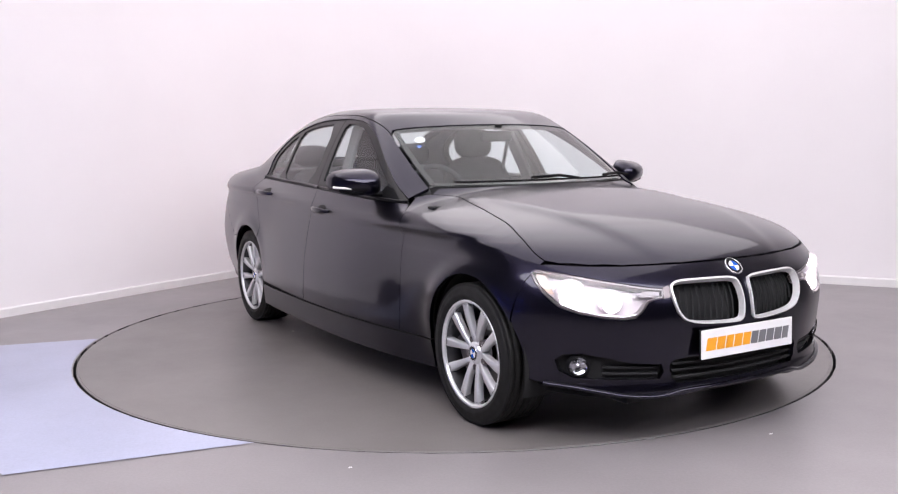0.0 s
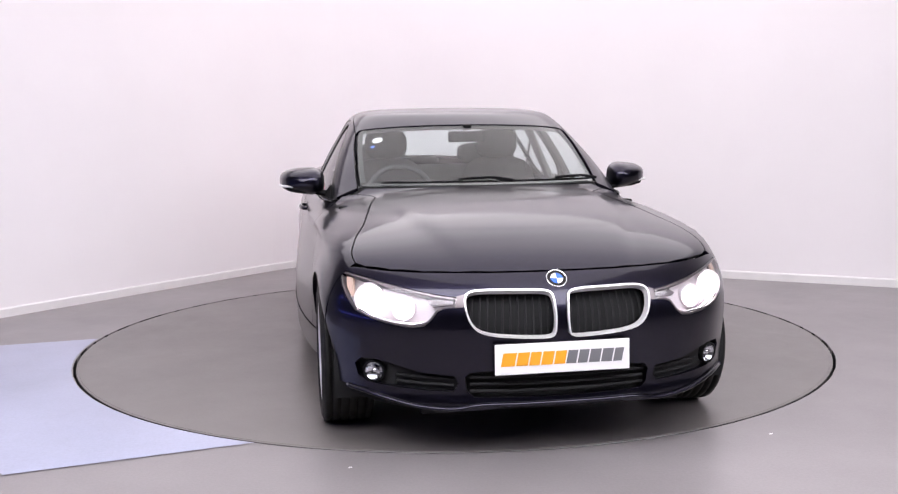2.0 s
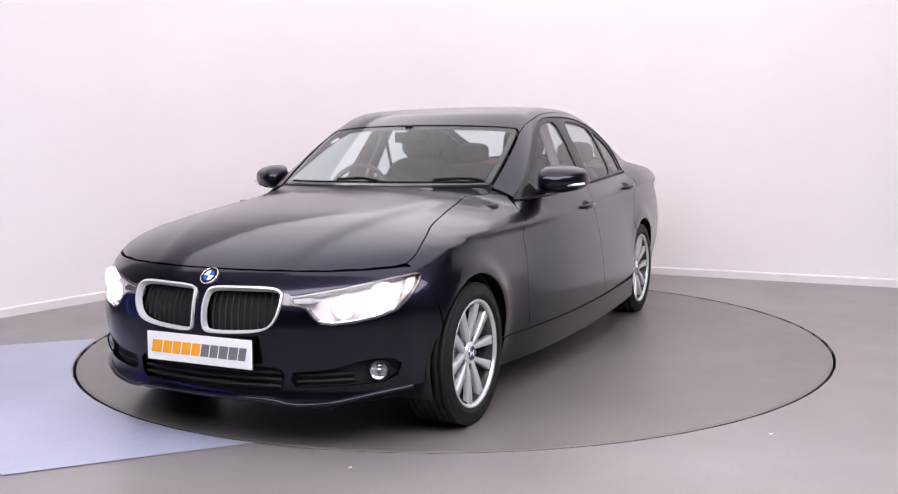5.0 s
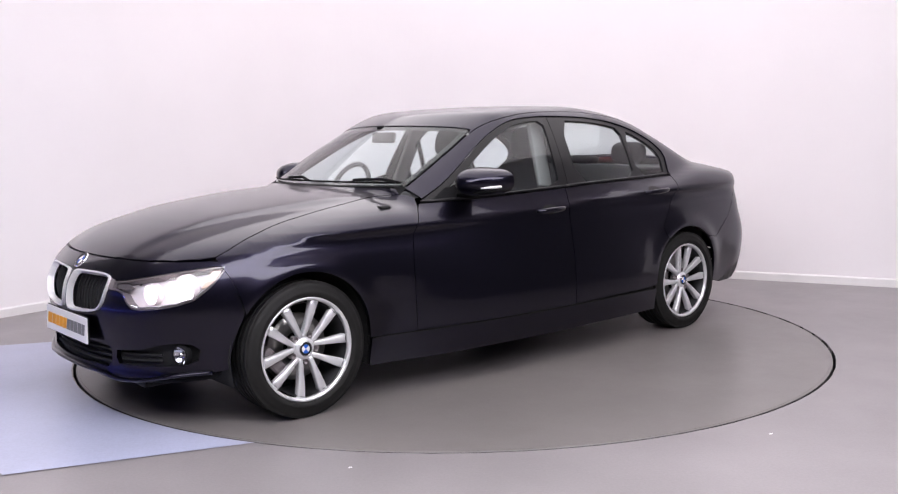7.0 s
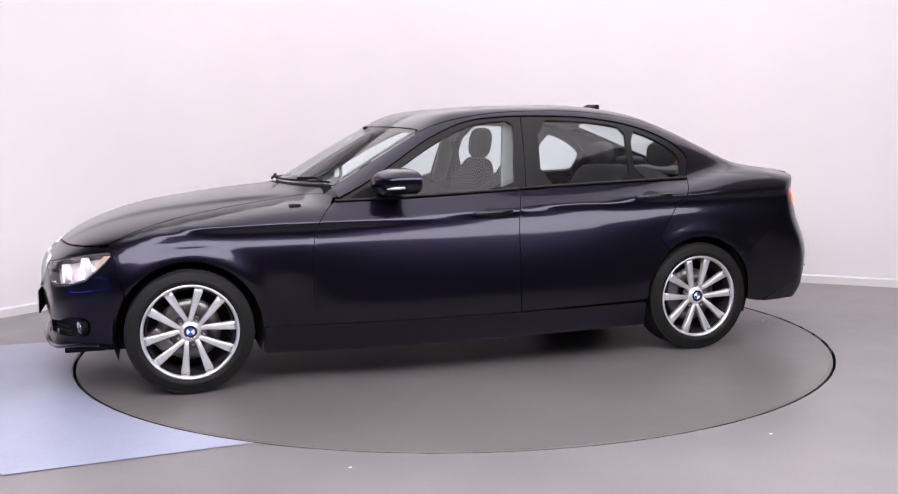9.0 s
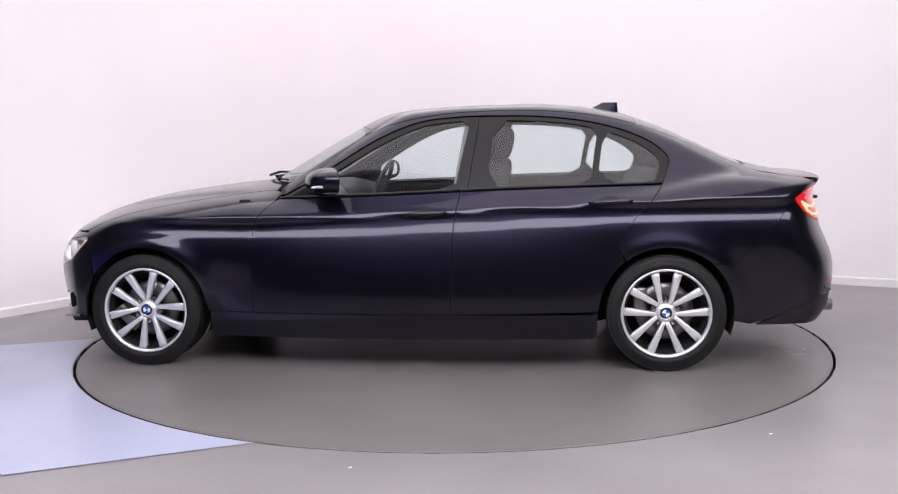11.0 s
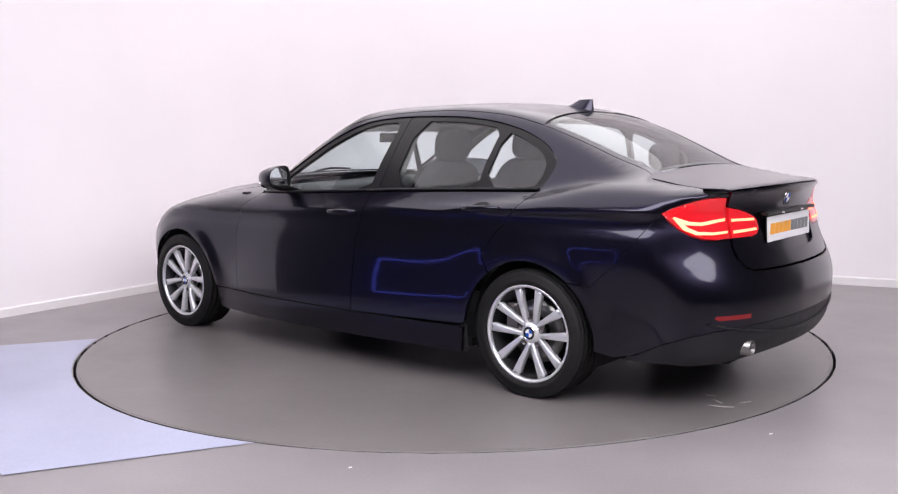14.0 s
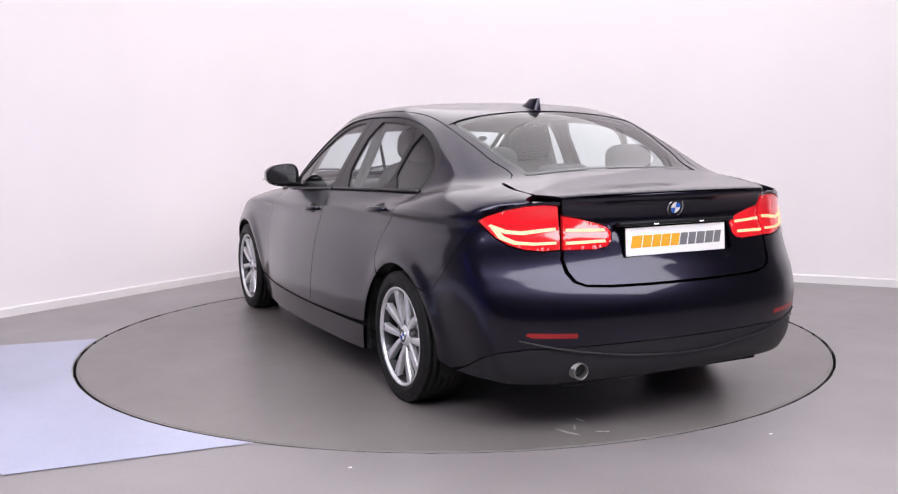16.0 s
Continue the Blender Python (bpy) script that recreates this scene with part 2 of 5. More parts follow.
def studio():
    # two straight walls run into each other through a rounded corner
    p0, p1 = CORNER + UL * 1.15, CORNER + UR * 1.15
    wall_between("wall_left", LEFT_END, p0, CEILING, 0.15, M_WALL, "smooth matt white studio wall behind the turntable")
    wall_between("wall_right", p1, RIGHT_END, CEILING, 0.15, M_WALL, "smooth matt white studio wall behind the turntable")
    bend = [p0 * (1 - t) ** 2 + CORNER * 2 * t * (1 - t) + p1 * t * t for t in np.linspace(0, 1, 49)]
    bm = bmesh.new()
    out = Vector((-0.3, 0.954, 0)) * 0.15
    rows = [[bm.verts.new(q) for q in (p, p + Vector((0, 0, CEILING)), p + out + Vector((0, 0, CEILING)), p + out)] for p in bend]
    for r0, r1 in zip(rows[:-1], rows[1:]):
        for k in range(4):
            bm.faces.new((r0[k], r0[(k + 1) % 4], r1[(k + 1) % 4], r1[k])).smooth = False
    bmesh.ops.recalc_face_normals(bm, faces=bm.faces)
    tagged(part("wall_corner", bm, M_WALL), "rounded white corner between the two studio walls", "wall", kind="structure")
    # unseen walls added round the camera, dark so the car's sides reflect dark
    wall_between("wall_side", RIGHT_END, BACK_R, CEILING, 0.15, M_DARKWALL, "unseen dark right side wall, added to keep reflections dark")
    wall_between("wall_back", BACK_R, BACK_L, CEILING, 0.15, M_DARKWALL, "unseen dark back wall, added behind the camera")
    wall_between("wall_side_left", BACK_L, LEFT_END, CEILING, 0.15, M_DARKWALL, "unseen dark left side wall, added to keep reflections dark")
    skirting("baseboard", LEFT_END, p0)
    skirting("baseboard", p1, RIGHT_END)
    for q0, q1 in zip(bend[:-1:8], bend[8::8]):
        skirting("baseboard", q0, q1)
    bm = bmesh.new()
    pts = [LEFT_END, CORNER, RIGHT_END, BACK_R, BACK_L]
    mid = sum(pts, Vector()) / 5
    pts = [mid + (p - mid) * 1.06 for p in pts]
    # floor: a slab with a round pit for the turntable
    ring = [Vector((TABLE_R * math.cos(a), TABLE_R * math.sin(a), 0)) for a in np.linspace(0, 2 * math.pi, 145)[:-1]]
    from mathutils.geometry import delaunay_2d_cdt
    allp = [p.to_2d() for p in pts + ring]
    ed = [(i, (i + 1) % 5) for i in range(5)] + [(5 + i, 5 + (i + 1) % 144) for i in range(144)]
    vs, _, fs, *_ = delaunay_2d_cdt(allp, ed, [], 1, 1e-6)
    bv = [bm.verts.new((v.x, v.y, 0)) for v in vs]
    for f in fs:
        c = sum((vs[i] for i in f), Vector((0, 0))) / len(f)
        if c.length > TABLE_R * 0.999:
            bm.faces.new([bv[i] for i in f])
    bmesh.ops.recalc_face_normals(bm, faces=bm.faces)
    bm.normal_update()
    if sum(f.normal.z for f in bm.faces) < 0:
        bmesh.ops.reverse_faces(bm, faces=bm.faces)
    # the pit's wall
    rim = [e for e in bm.edges if len(e.link_faces) == 1 and all(v.co.to_2d().length < TABLE_R * 1.001 for v in e.verts)]
    g = bmesh.ops.extrude_edge_only(bm, edges=rim)
    for v in g["geom"]:
        if isinstance(v, bmesh.types.BMVert):
            v.co.z = -0.12
    floor = tagged(part("floor", bm, M_FLOOR), "grey painted concrete studio floor with faint scuffs", "floor", kind="structure")
    bm = bmesh.new()
    bmesh.ops.create_circle(bm, cap_ends=True, segments=64, radius=TABLE_R + 0.05)
    bmesh.ops.translate(bm, vec=(0, 0, -0.12), verts=bm.verts)
    # black band over the pit wall paints in the shade of the gap
    lathe(bm, ((TABLE_R - 0.0006, -0.12), (TABLE_R - 0.0006, -0.0015)), 144, "Z")
    tagged(part("turntable_pit", bm, M_GAP), "dark pit under the turntable disc", "pit", kind="structure")
    bm = bmesh.new()
    lo = [bm.verts.new(p) for p in pts]
    hi = [bm.verts.new(p + Vector((0, 0, 0.1))) for p in pts]
    bm.faces.new(lo)
    bm.faces.new(hi)
    for i in range(5):
        bm.faces.new((lo[i], lo[(i + 1) % 5], hi[(i + 1) % 5], hi[i]))
    bmesh.ops.translate(bm, vec=(0, 0, CEILING), verts=bm.verts)
    bmesh.ops.recalc_face_normals(bm, faces=bm.faces)
    tagged(part("ceiling", bm, M_CEIL), "plain grey-white studio ceiling", "ceiling", kind="structure")
    # pale blue painted lane beside the disc
    lane = [Vector(p) for p in ((-1.68, -2.405), (-0.72, -2.02), (-2.08, -0.005), (-3.5, -0.41))]
    arc = []
    a0, a1 = math.atan2(-2.02, -0.80), math.atan2(-0.02, -2.2)
    for k in range(33):
        a = a0 + (a1 % (2 * math.pi) - a0 % (2 * math.pi)) * k / 32
        arc.append(Vector(((TABLE_R + 0.006) * math.cos(a), (TABLE_R + 0.006) * math.sin(a))))
    bm = bmesh.new()
    vs = [bm.verts.new((p.x, p.y, 0.004)) for p in [lane[0]] + arc + [lane[3]]]
    f = bm.faces.new(vs)
    if f.normal.z < 0:
        f.normal_flip()
    bmesh.ops.triangulate(bm, faces=bm.faces)
    tagged(part("floor_marking", bm, M_BLUE), "pale blue painted lane on the grey floor beside the turntable", "floor marking", kind="structure")


TABLE_R = 2.2155


def turntable():
    bm = bmesh.new()
    lathe(bm, ((0.0, -0.02), (0.0, 0.0), (1.2, 0.0), (TABLE_R - 0.030, 0.0), (TABLE_R - 0.030, -0.05), (0.3, -0.05)), 144, "Z")
    bmesh.ops.remove_doubles(bm, verts=bm.verts, dist=1e-5)
    bmesh.ops.recalc_face_normals(bm, faces=bm.faces)
    disc = part("turntable", bm, M_DISC)
    bm = bmesh.new()
    lathe(bm, ((TABLE_R - 0.029, -0.05), (TABLE_R - 0.029, -0.001), (TABLE_R - 0.018, -0.001), (TABLE_R - 0.016, -0.004), (TABLE_R - 0.016, -0.05)), 144, "Z")
    bmesh.ops.recalc_face_normals(bm, faces=bm.faces)
    part("edge_ring", bm, M_DISC, disc, "grey painted rim of the disc")
    # black band round the disc, the gap's shade put in as colour
    bm = bmesh.new()
    lathe(bm, ((TABLE_R - 0.0152, -0.05), (TABLE_R - 0.0152, -0.0025)), 144, "Z")
    part("gap_shade_band", bm, M_GAP, disc, "black band painting the gap's shade on the disc edge")
    return tagged(disc, "round grey painted turntable disc set flush in the floor", "turntable")


def ceiling_light(x, y, sx, sy, turn, tip, drop, material, label):
    """A framed diffuser that hangs under the ceiling, tipped towards the turntable."""
    root = tagged(new("studio_light"), label, "light", group="studio lights")
    root.matrix_basis = pose(x, y, CEILING - drop, tip, 0, turn)
    bm = bmesh.new()
    for dx, dy, w, h in ((0, sy / 2, sx + 0.06, 0.03), (0, -sy / 2, sx + 0.06, 0.03), (sx / 2, 0, 0.03, sy), (-sx / 2, 0, 0.03, sy)):
        box(bm, dx, dy, 0.04, w, h, 0.08, bevel=0.004, seg=1)
    part("frame", bm, M_SKIRT, root)
    bm = bmesh.new()
    box(bm, 0, 0, 0.03, sx - 0.035, sy - 0.035, 0.02)
    part("diffuser", bm, material, root, "glowing white diffuser")
    up = root.matrix_basis.to_3x3().inverted() @ Vector((0, 0, 1))
    for dx in (-0.4, 0.4):
        bm = bmesh.new()
        foot = Vector((dx * sx, 0, 0.06))
        tube(bm, [foot, foot + up * (drop + 0.01)], 0.008, 6)
        part("hanger", bm, M_SKIRT, root)
    return root


studio()
table = turntable()
# unseen panel added for overhead light, in place of a lit ceiling
ceiling_light(0.25, 0.10, 5.6, 5.6, 60.0, 0, 0.09, M_PANEL, "large square glowing panel, added to stand in for the lit ceiling")
ceiling_light(0.9, -4.3, 9.6, 1.9, 0.0, 16, 0.30, M_PANEL2, "wide cool white studio light bank hung near the ceiling")


def led_frame(a, b, low, high):
    """A long upright rectangle of blue light strips fixed to a wall, from a to b."""
    root = tagged(new("led_light_frame"), "long rectangular frame of blue glowing light strips on the dark wall", "light")
    for z in (low, high):
        bm = bmesh.new()
        tube(bm, [a + Vector((0, 0, z)), b + Vector((0, 0, z))], 0.008, 8)
        part("light_strip", smooth(bm), M_BLUELED, root, "blue glowing strip")
    for p in (a, b):
        bm = bmesh.new()
        tube(bm, [p + Vector((0, 0, low)), p + Vector((0, 0, high))], 0.008, 8)
        part("light_strip", smooth(bm), M_BLUELED, root, "blue glowing strip")
        bm = bmesh.new()
        box(bm, 0, 0, (low + high) / 2, 0.04, 0.04, high - low + 0.10, Matrix.Translation(p + Vector((-0.05, 0.012, 0))), bevel=0.004, seg=1)
        part("bracket", bm, M_BLACK, root)
    return root


DARK_SIDE = (LEFT_END - BACK_L).normalized()
DARK_SIDE_IN = Vector((DARK_SIDE.y, -DARK_SIDE.x, 0)) * 0.09
led_frame(BACK_L + DARK_SIDE * 7.9 + DARK_SIDE_IN, BACK_L + DARK_SIDE * 4.4 + DARK_SIDE_IN, 0.20, 0.98)


# ---------------------------------------------------------------- the car's form
def spl(*pairs):
    """A smooth curve through (x, value) pairs."""
    pr = sorted(pairs)
    xs, ys = np.array([p[0] for p in pr], float), np.array([p[1] for p in pr], float)
    dx, dy = np.diff(xs), np.diff(ys)
    sl = dy / dx
    tg = np.empty_like(xs)
    tg[0], tg[-1] = sl[0], sl[-1]
    tg[1:-1] = (sl[:-1] * dx[1:] + sl[1:] * dx[:-1]) / (dx[:-1] + dx[1:])

    def fn(x):
        x = np.clip(np.asarray(x, float), xs[0], xs[-1])
        i = np.clip(np.searchsorted(xs, x) - 1, 0, len(xs) - 2)
        h = dx[i]
        t = (x - xs[i]) / h
        return ys[i] * (1 + 2 * t) * (1 - t) ** 2 + tg[i] * h * t * (1 - t) ** 2 + ys[i + 1] * t * t * (3 - 2 * t) + tg[i + 1] * h * t * t * (t - 1)

    return fn


def smax(a, b, k):
    return 0.5 * (a + b + np.sqrt((a - b) ** 2 + k * k))


def smin(a, b, k):
    return 0.5 * (a + b - np.sqrt((a - b) ** 2 + k * k))


HUB_F, HUB_R, HUB_Z, ARCH = 1.400, -1.400, 0.306, 0.346
crease = spl((2.2, 0.70), (1.9, 0.745), (1.4, 0.800), (0.7, 0.806), (0.2, 0.814), (-0.3, 0.836), (-0.9, 0.868), (-1.4, 0.886), (-2.0, 0.893), (-2.5, 0.893))
girth = spl((2.3, 0.80), (2.1, 0.835), (1.8, 0.868), (1.4, 0.884), (0.8, 0.876), (0.3, 0.878), (-0.3, 0.881), (-0.9, 0.886), (-1.4, 0.893), (-1.9, 0.876), (-2.2, 0.852), (-2.5, 0.82))
flank = spl((-0.75, -0.125), (-0.62, -0.066), (-0.50, -0.034), (-0.36, -0.010), (-0.20, 0.000), (-0.11, -0.008), (-0.05, -0.021), (-0.018, -0.015), (0.0, -0.002), (0.014, -0.004), (0.04, -0.018), (0.09, -0.048), (0.16, -0.088), (0.26, -0.17))
nose = spl((0.08, 2.00), (0.16, 2.085), (0.205, 2.117), (0.222, 2.121), (0.25, 2.115), (0.29, 2.112), (0.36, 2.118), (0.43, 2.128), (0.52, 2.135), (0.60, 2.122), (0.66, 2.092), (0.70, 2.060), (0.76, 1.995), (0.85, 1.85))
tail = spl((0.12, -2.22), (0.20, -2.30), (0.28, -2.36), (0.40, -2.385), (0.54, -2.388), (0.60, -2.372), (0.65, -2.350), (0.72, -2.318), (0.80, -2.296), (0.90, -2.275), (0.95, -2.296), (0.99, -2.340), (1.05, -2.36))
deck = spl((-2.6, 0.955), (-2.33, 1.010), (-2.1, 1.024), (-1.93, 1.048), (-1.7, 1.058), (-1.3, 1.01), (0.0, 0.965), (0.6, 0.962), (0.9, 0.966), (1.07, 0.953), (1.32, 0.925), (1.6, 0.882), (1.82, 0.825), (1.95, 0.775), (2.05, 0.722), (2.15, 0.65), (2.3, 0.50))
roofline = spl((1.2, 1.25), (0.7, 1.31), (0.4, 1.354), (0.2, 1.376), (-0.04, 1.395), (-0.25, 1.406), (-0.5, 1.412), (-0.8, 1.412), (-1.05, 1.389), (-1.24, 1.352), (-1.42, 1.288), (-1.61, 1.202), (-1.80, 1.108), (-1.93, 1.046), (-2.15, 0.93))
cabin = spl((1.1, 0.68), (0.75, 0.755), (0.4, 0.795), (0.0, 0.813), (-0.4, 0.813), (-0.9, 0.796), (-1.37, 0.756), (-1.7, 0.718), (-2.1, 0.635))
ridge = spl((0.7, 0.56), (1.0, 0.54), (1.5, 0.46), (2.0, 0.33), (2.3, 0.25))
crown = spl((1.0, 0.066), (-1.0, 0.066), (-1.4, 0.14), (-2.0, 0.16))


cross = spl((2.0, 0.095), (0.0, 0.095), (-1.5, 0.065), (-1.9, 0.045), (-2.5, 0.04))


def form(x, y, z):
    """Negative inside the car's outer form, positive outside."""
    y = np.abs(y)
    d = z - crease(x)
    w = girth(x) + flank(d)
    for hx in (HUB_F, HUB_R):
        r = np.hypot(x - hx, z - HUB_Z)
        w = w + 0.014 * np.exp(-(((r - 0.36) / 0.055) ** 2)) * np.clip((z - 0.2) / 0.2, 0, 1)
    side = y - w
    dome = 0.011 * (0.5 - 0.5 * np.tanh((y - ridge(x)) / 0.035)) * np.clip((x - 0.75) / 0.3, 0, 1)
    top = z - (deck(x) - cross(x) * y * y - 0.05 * y ** 4 + dome)
    front = x - (nose(z) - 0.30 * y * y - 0.45 * y ** 6)
    rear = (tail(z) + 0.20 * y * y + 0.28 * y ** 6) - x
    low = 0.13 - z
    body = smax(side, top, 0.055)
    body = smax(body, smax(front * 0.8, rear, 0.01), 0.05)
    body = smax(body, low, 0.02)
    dz = z - 0.96
    gs = (y - (cabin(x) - 0.42 * dz - 0.32 * dz * dz)) * 0.9
    gt = (z - (roofline(x) - crown(x) * y * y)) * 0.95
    t = 0.870 - x - 0.52 * y * y
    gw = (z - (0.975 + 0.64 * t - 0.10 * t * t)) * 0.86
    green = smax(gs, smax(gt, gw, 0.03), 0.055)
    green = smax(green, -2.02 - x, 0.02)
    return smin(body, green, 0.035)


def cast(o, v, far):
    """The first place along rays o + s * v (s up to far) where the form begins."""
    n = len(o)
    steps = 90
    s0 = np.zeros(n)
    found = np.zeros(n, bool)
    lo, hi = np.zeros(n), np.full(n, far)
    for k in range(1, steps + 1):
        s = far * k / steps
        inside = form(*(o + v * s).T) < 0
        hit = inside & ~found
        lo[hit], hi[hit] = far * (k - 1) / steps, s
        found |= inside
    for _ in range(22):
        mid = 0.5 * (lo + hi)
        inside = form(*(o + v * mid[:, None]).T) < 0
        hi = np.where(inside, mid, hi)
        lo = np.where(inside, lo, mid)
    return o + v * (0.5 * (lo + hi))[:, None]


def normals(p):
    e = 0.003
    g = np.stack([form(p[:, 0] + e, p[:, 1], p[:, 2]) - form(p[:, 0] - e, p[:, 1], p[:, 2]),
                  form(p[:, 0], p[:, 1] + e, p[:, 2]) - form(p[:, 0], p[:, 1] - e, p[:, 2]),
                  form(p[:, 0], p[:, 1], p[:, 2] + e) - form(p[:, 0], p[:, 1], p[:, 2] - e)], 1)
    return g / np.maximum(1e-9, np.linalg.norm(g, axis=1))[:, None]


AX_F, AX_R = 1.15, -1.35


def project(q, view):
    """Plan points onto the form: S side (x, z), T top (x, y), F front and R rear (angle about an upright axis, z)."""
    q = np.asarray(q, float)
    n = len(q)
    o, v = np.zeros((n, 3)), np.zeros((n, 3))
    if view == "S":
        o[:, 0], o[:, 1], o[:, 2], far = q[:, 0], 1.1, q[:, 1], 1.1
        v[:, 1] = -1
    elif view == "T":
        o[:, 0], o[:, 1], o[:, 2], far = q[:, 0], q[:, 1], 1.6, 1.3
        v[:, 2] = -1
    else:
        sg, ax = (1, AX_F) if view == "F" else (-1, AX_R)
        c, s = np.cos(q[:, 0]) * sg, np.sin(q[:, 0])
        far = 1.4
        o[:, 0], o[:, 1], o[:, 2] = ax + c * far, s * far, q[:, 1]
        v[:, 0], v[:, 1] = -c, -s
    return cast(o, v, far)


def resample(poly, step, closed=True):
    p = np.asarray(poly, float)
    if closed:
        p = np.vstack([p, p[:1]])
    out = []
    for a, b in zip(p[:-1], p[1:]):
        k = max(1, int(math.ceil(np.linalg.norm(b - a) / step)))
        out.extend(a + (b - a) * i / k for i in range(k))
    if not closed:
        out.append(p[-1])
    return np.array(out)


def rounded(poly, times=2):
    """Rounds the corners of a closed outline."""
    p = np.asarray(poly, float)
    for _ in range(times):
        nx = np.roll(p, -1, 0)
        p = np.stack([0.75 * p + 0.25 * nx, 0.25 * p + 0.75 * nx], 1).reshape(-1, 2)
    return p


def grow(poly, d):
    """Moves a closed outline outwards by d."""
    p = np.asarray(poly, float)
    area = 0.5 * np.sum(p[:, 0] * np.roll(p[:, 1], -1) - np.roll(p[:, 0], -1) * p[:, 1])
    t1, t2 = p - np.roll(p, 1, 0), np.roll(p, -1, 0) - p
    t1 /= np.maximum(1e-9, np.linalg.norm(t1, axis=1))[:, None]
    t2 /= np.maximum(1e-9, np.linalg.norm(t2, axis=1))[:, None]
    n1, n2 = np.stack([t1[:, 1], -t1[:, 0]], 1), np.stack([t2[:, 1], -t2[:, 0]], 1)
    n = n1 + n2
    n /= np.maximum(0.5, (n * n).sum(1) / 2)[:, None]
    return p + n * d * (1 if area > 0 else -1)


def inside(pts, poly):
    x, y = pts[:, 0], pts[:, 1]
    p = np.asarray(poly)
    r = np.zeros(len(pts), bool)
    for (x0, y0), (x1, y1) in zip(p, np.roll(p, -1, 0)):
        if y0 != y1:
            r ^= ((y0 > y) != (y1 > y)) & (x < (x1 - x0) * (y - y0) / (y1 - y0) + x0)
    return r


def near(pts, line, d):
    """Which points lie within d of a dense outline."""
    r = np.zeros(len(pts), bool)
    for k in range(0, len(pts), 2000):
        q = pts[k:k + 2000]
        r[k:k + 2000] = (((q[:, None] - line[None]) ** 2).sum(2).min(1)) < d * d
    return r


from mathutils.geometry import delaunay_2d_cdt


def fill(poly, holes=(), step=0.025):
    """Triangles that fill an outline, less its holes: points, triangles, boundary loops."""
    loops = [resample(poly, step * 0.7)] + [resample(h, step * 0.7) for h in holes]
    edge = np.vstack(loops)
    lo, hi = edge.min(0), edge.max(0)
    gx, gy = np.meshgrid(np.arange(lo[0] + step / 2, hi[0], step), np.arange(lo[1] + step / 2, hi[1], step))
    gx[1::2] += step / 2
    g = np.stack([gx.ravel(), gy.ravel()], 1)
    keep = inside(g, loops[0])
    for h in loops[1:]:
        keep &= ~inside(g, h)
    g = g[keep]
    if len(g):
        g = g[~near(g, edge, step * 0.5)]
    ed, base = [], 0
    for lp in loops:
        ed += [(base + i, base + (i + 1) % len(lp)) for i in range(len(lp))]
        base += len(lp)
    vs, _, fs, *_ = delaunay_2d_cdt([Vector(p) for p in np.vstack([edge, g])], ed, [], 0, 1e-7)
    pts = np.array([(v.x, v.y) for v in vs])
    tri = np.array([f for f in fs if len(f) == 3])
    c = pts[tri].mean(1)
    ok = inside(c, loops[0])
    for h in loops[1:]:
        ok &= ~inside(c, h)
    return pts, tri[ok]


def skin(poly, view, holes=(), step=0.025, lift=0.0, depth=0.018, gap=0.0022, flip=False, bulge=0.0):
    """A panel of the form: its outer face, with turned-in edges of the given depth. lift moves it outwards; bulge swells its middle."""
    poly = resample(poly, step)
    if gap:
        poly = grow(poly, -gap)
        holes = [grow(resample(h, step), gap) for h in holes]
    pts, tri = fill(poly, holes, step)
    p3 = project(pts, view)
    nr = normals(p3)
    p3 = p3 + nr * lift
    if bulge:
        edge = np.vstack([resample(poly, step * 0.3)] + [resample(h, step * 0.3) for h in holes])
        dist = np.sqrt(((pts[:, None] - edge[None]) ** 2).sum(2).min(1))
        p3 = p3 + nr * (bulge * (1 - np.exp(-dist / 0.02)))[:, None]
    # face the triangles outwards
    a, b, c = p3[tri[:, 0]], p3[tri[:, 1]], p3[tri[:, 2]]
    bad = (np.cross(b - a, c - a) * nr[tri].mean(1)).sum(1) < 0
    tri[bad] = tri[bad][:, ::-1]
    faces = [tuple(int(i) for i in t) for t in tri]
    verts, vn = list(p3), list(nr)
    nface = len(faces)
    if depth:
        cnt = {}
        for t in faces:
            for i, j in ((t[0], t[1]), (t[1], t[2]), (t[2], t[0])):
                cnt[(i, j)] = cnt.get((i, j), 0) + 1
        rim = [e for e in cnt if (e[1], e[0]) not in cnt]
        dup = {}
        for i in {k for e in rim for k in e}:
            dup[i] = (len(verts), len(verts) + 1)
            verts += [p3[i], p3[i] - nr[i] * depth]
            vn += [nr[i], nr[i]]
        faces += [(dup[j][0], dup[i][0], dup[i][1], dup[j][1]) for i, j in rim]
    verts, vn = np.array(verts), np.array(vn)
    if flip:
        verts = verts * (1, -1, 1)
        vn = vn * (1, -1, 1)
        faces = [f[::-1] for f in faces]
    me = bpy.data.meshes.new("panel")
    me.from_pydata([tuple(v) for v in verts], [], faces)
    for i, f in enumerate(me.polygons):
        f.use_smooth = i < nface
    me.update()
    if not bulge and nface == len(faces):
        me.normals_split_custom_set_from_vertices([tuple(v) for v in vn])
    elif not bulge:
        ln = []
        for i, f in enumerate(me.polygons):
            fn = tuple(f.normal)
            ln += [tuple(vn[v]) if i < nface else fn for v in f.vertices]
        me.normals_split_custom_set(ln)
    return me


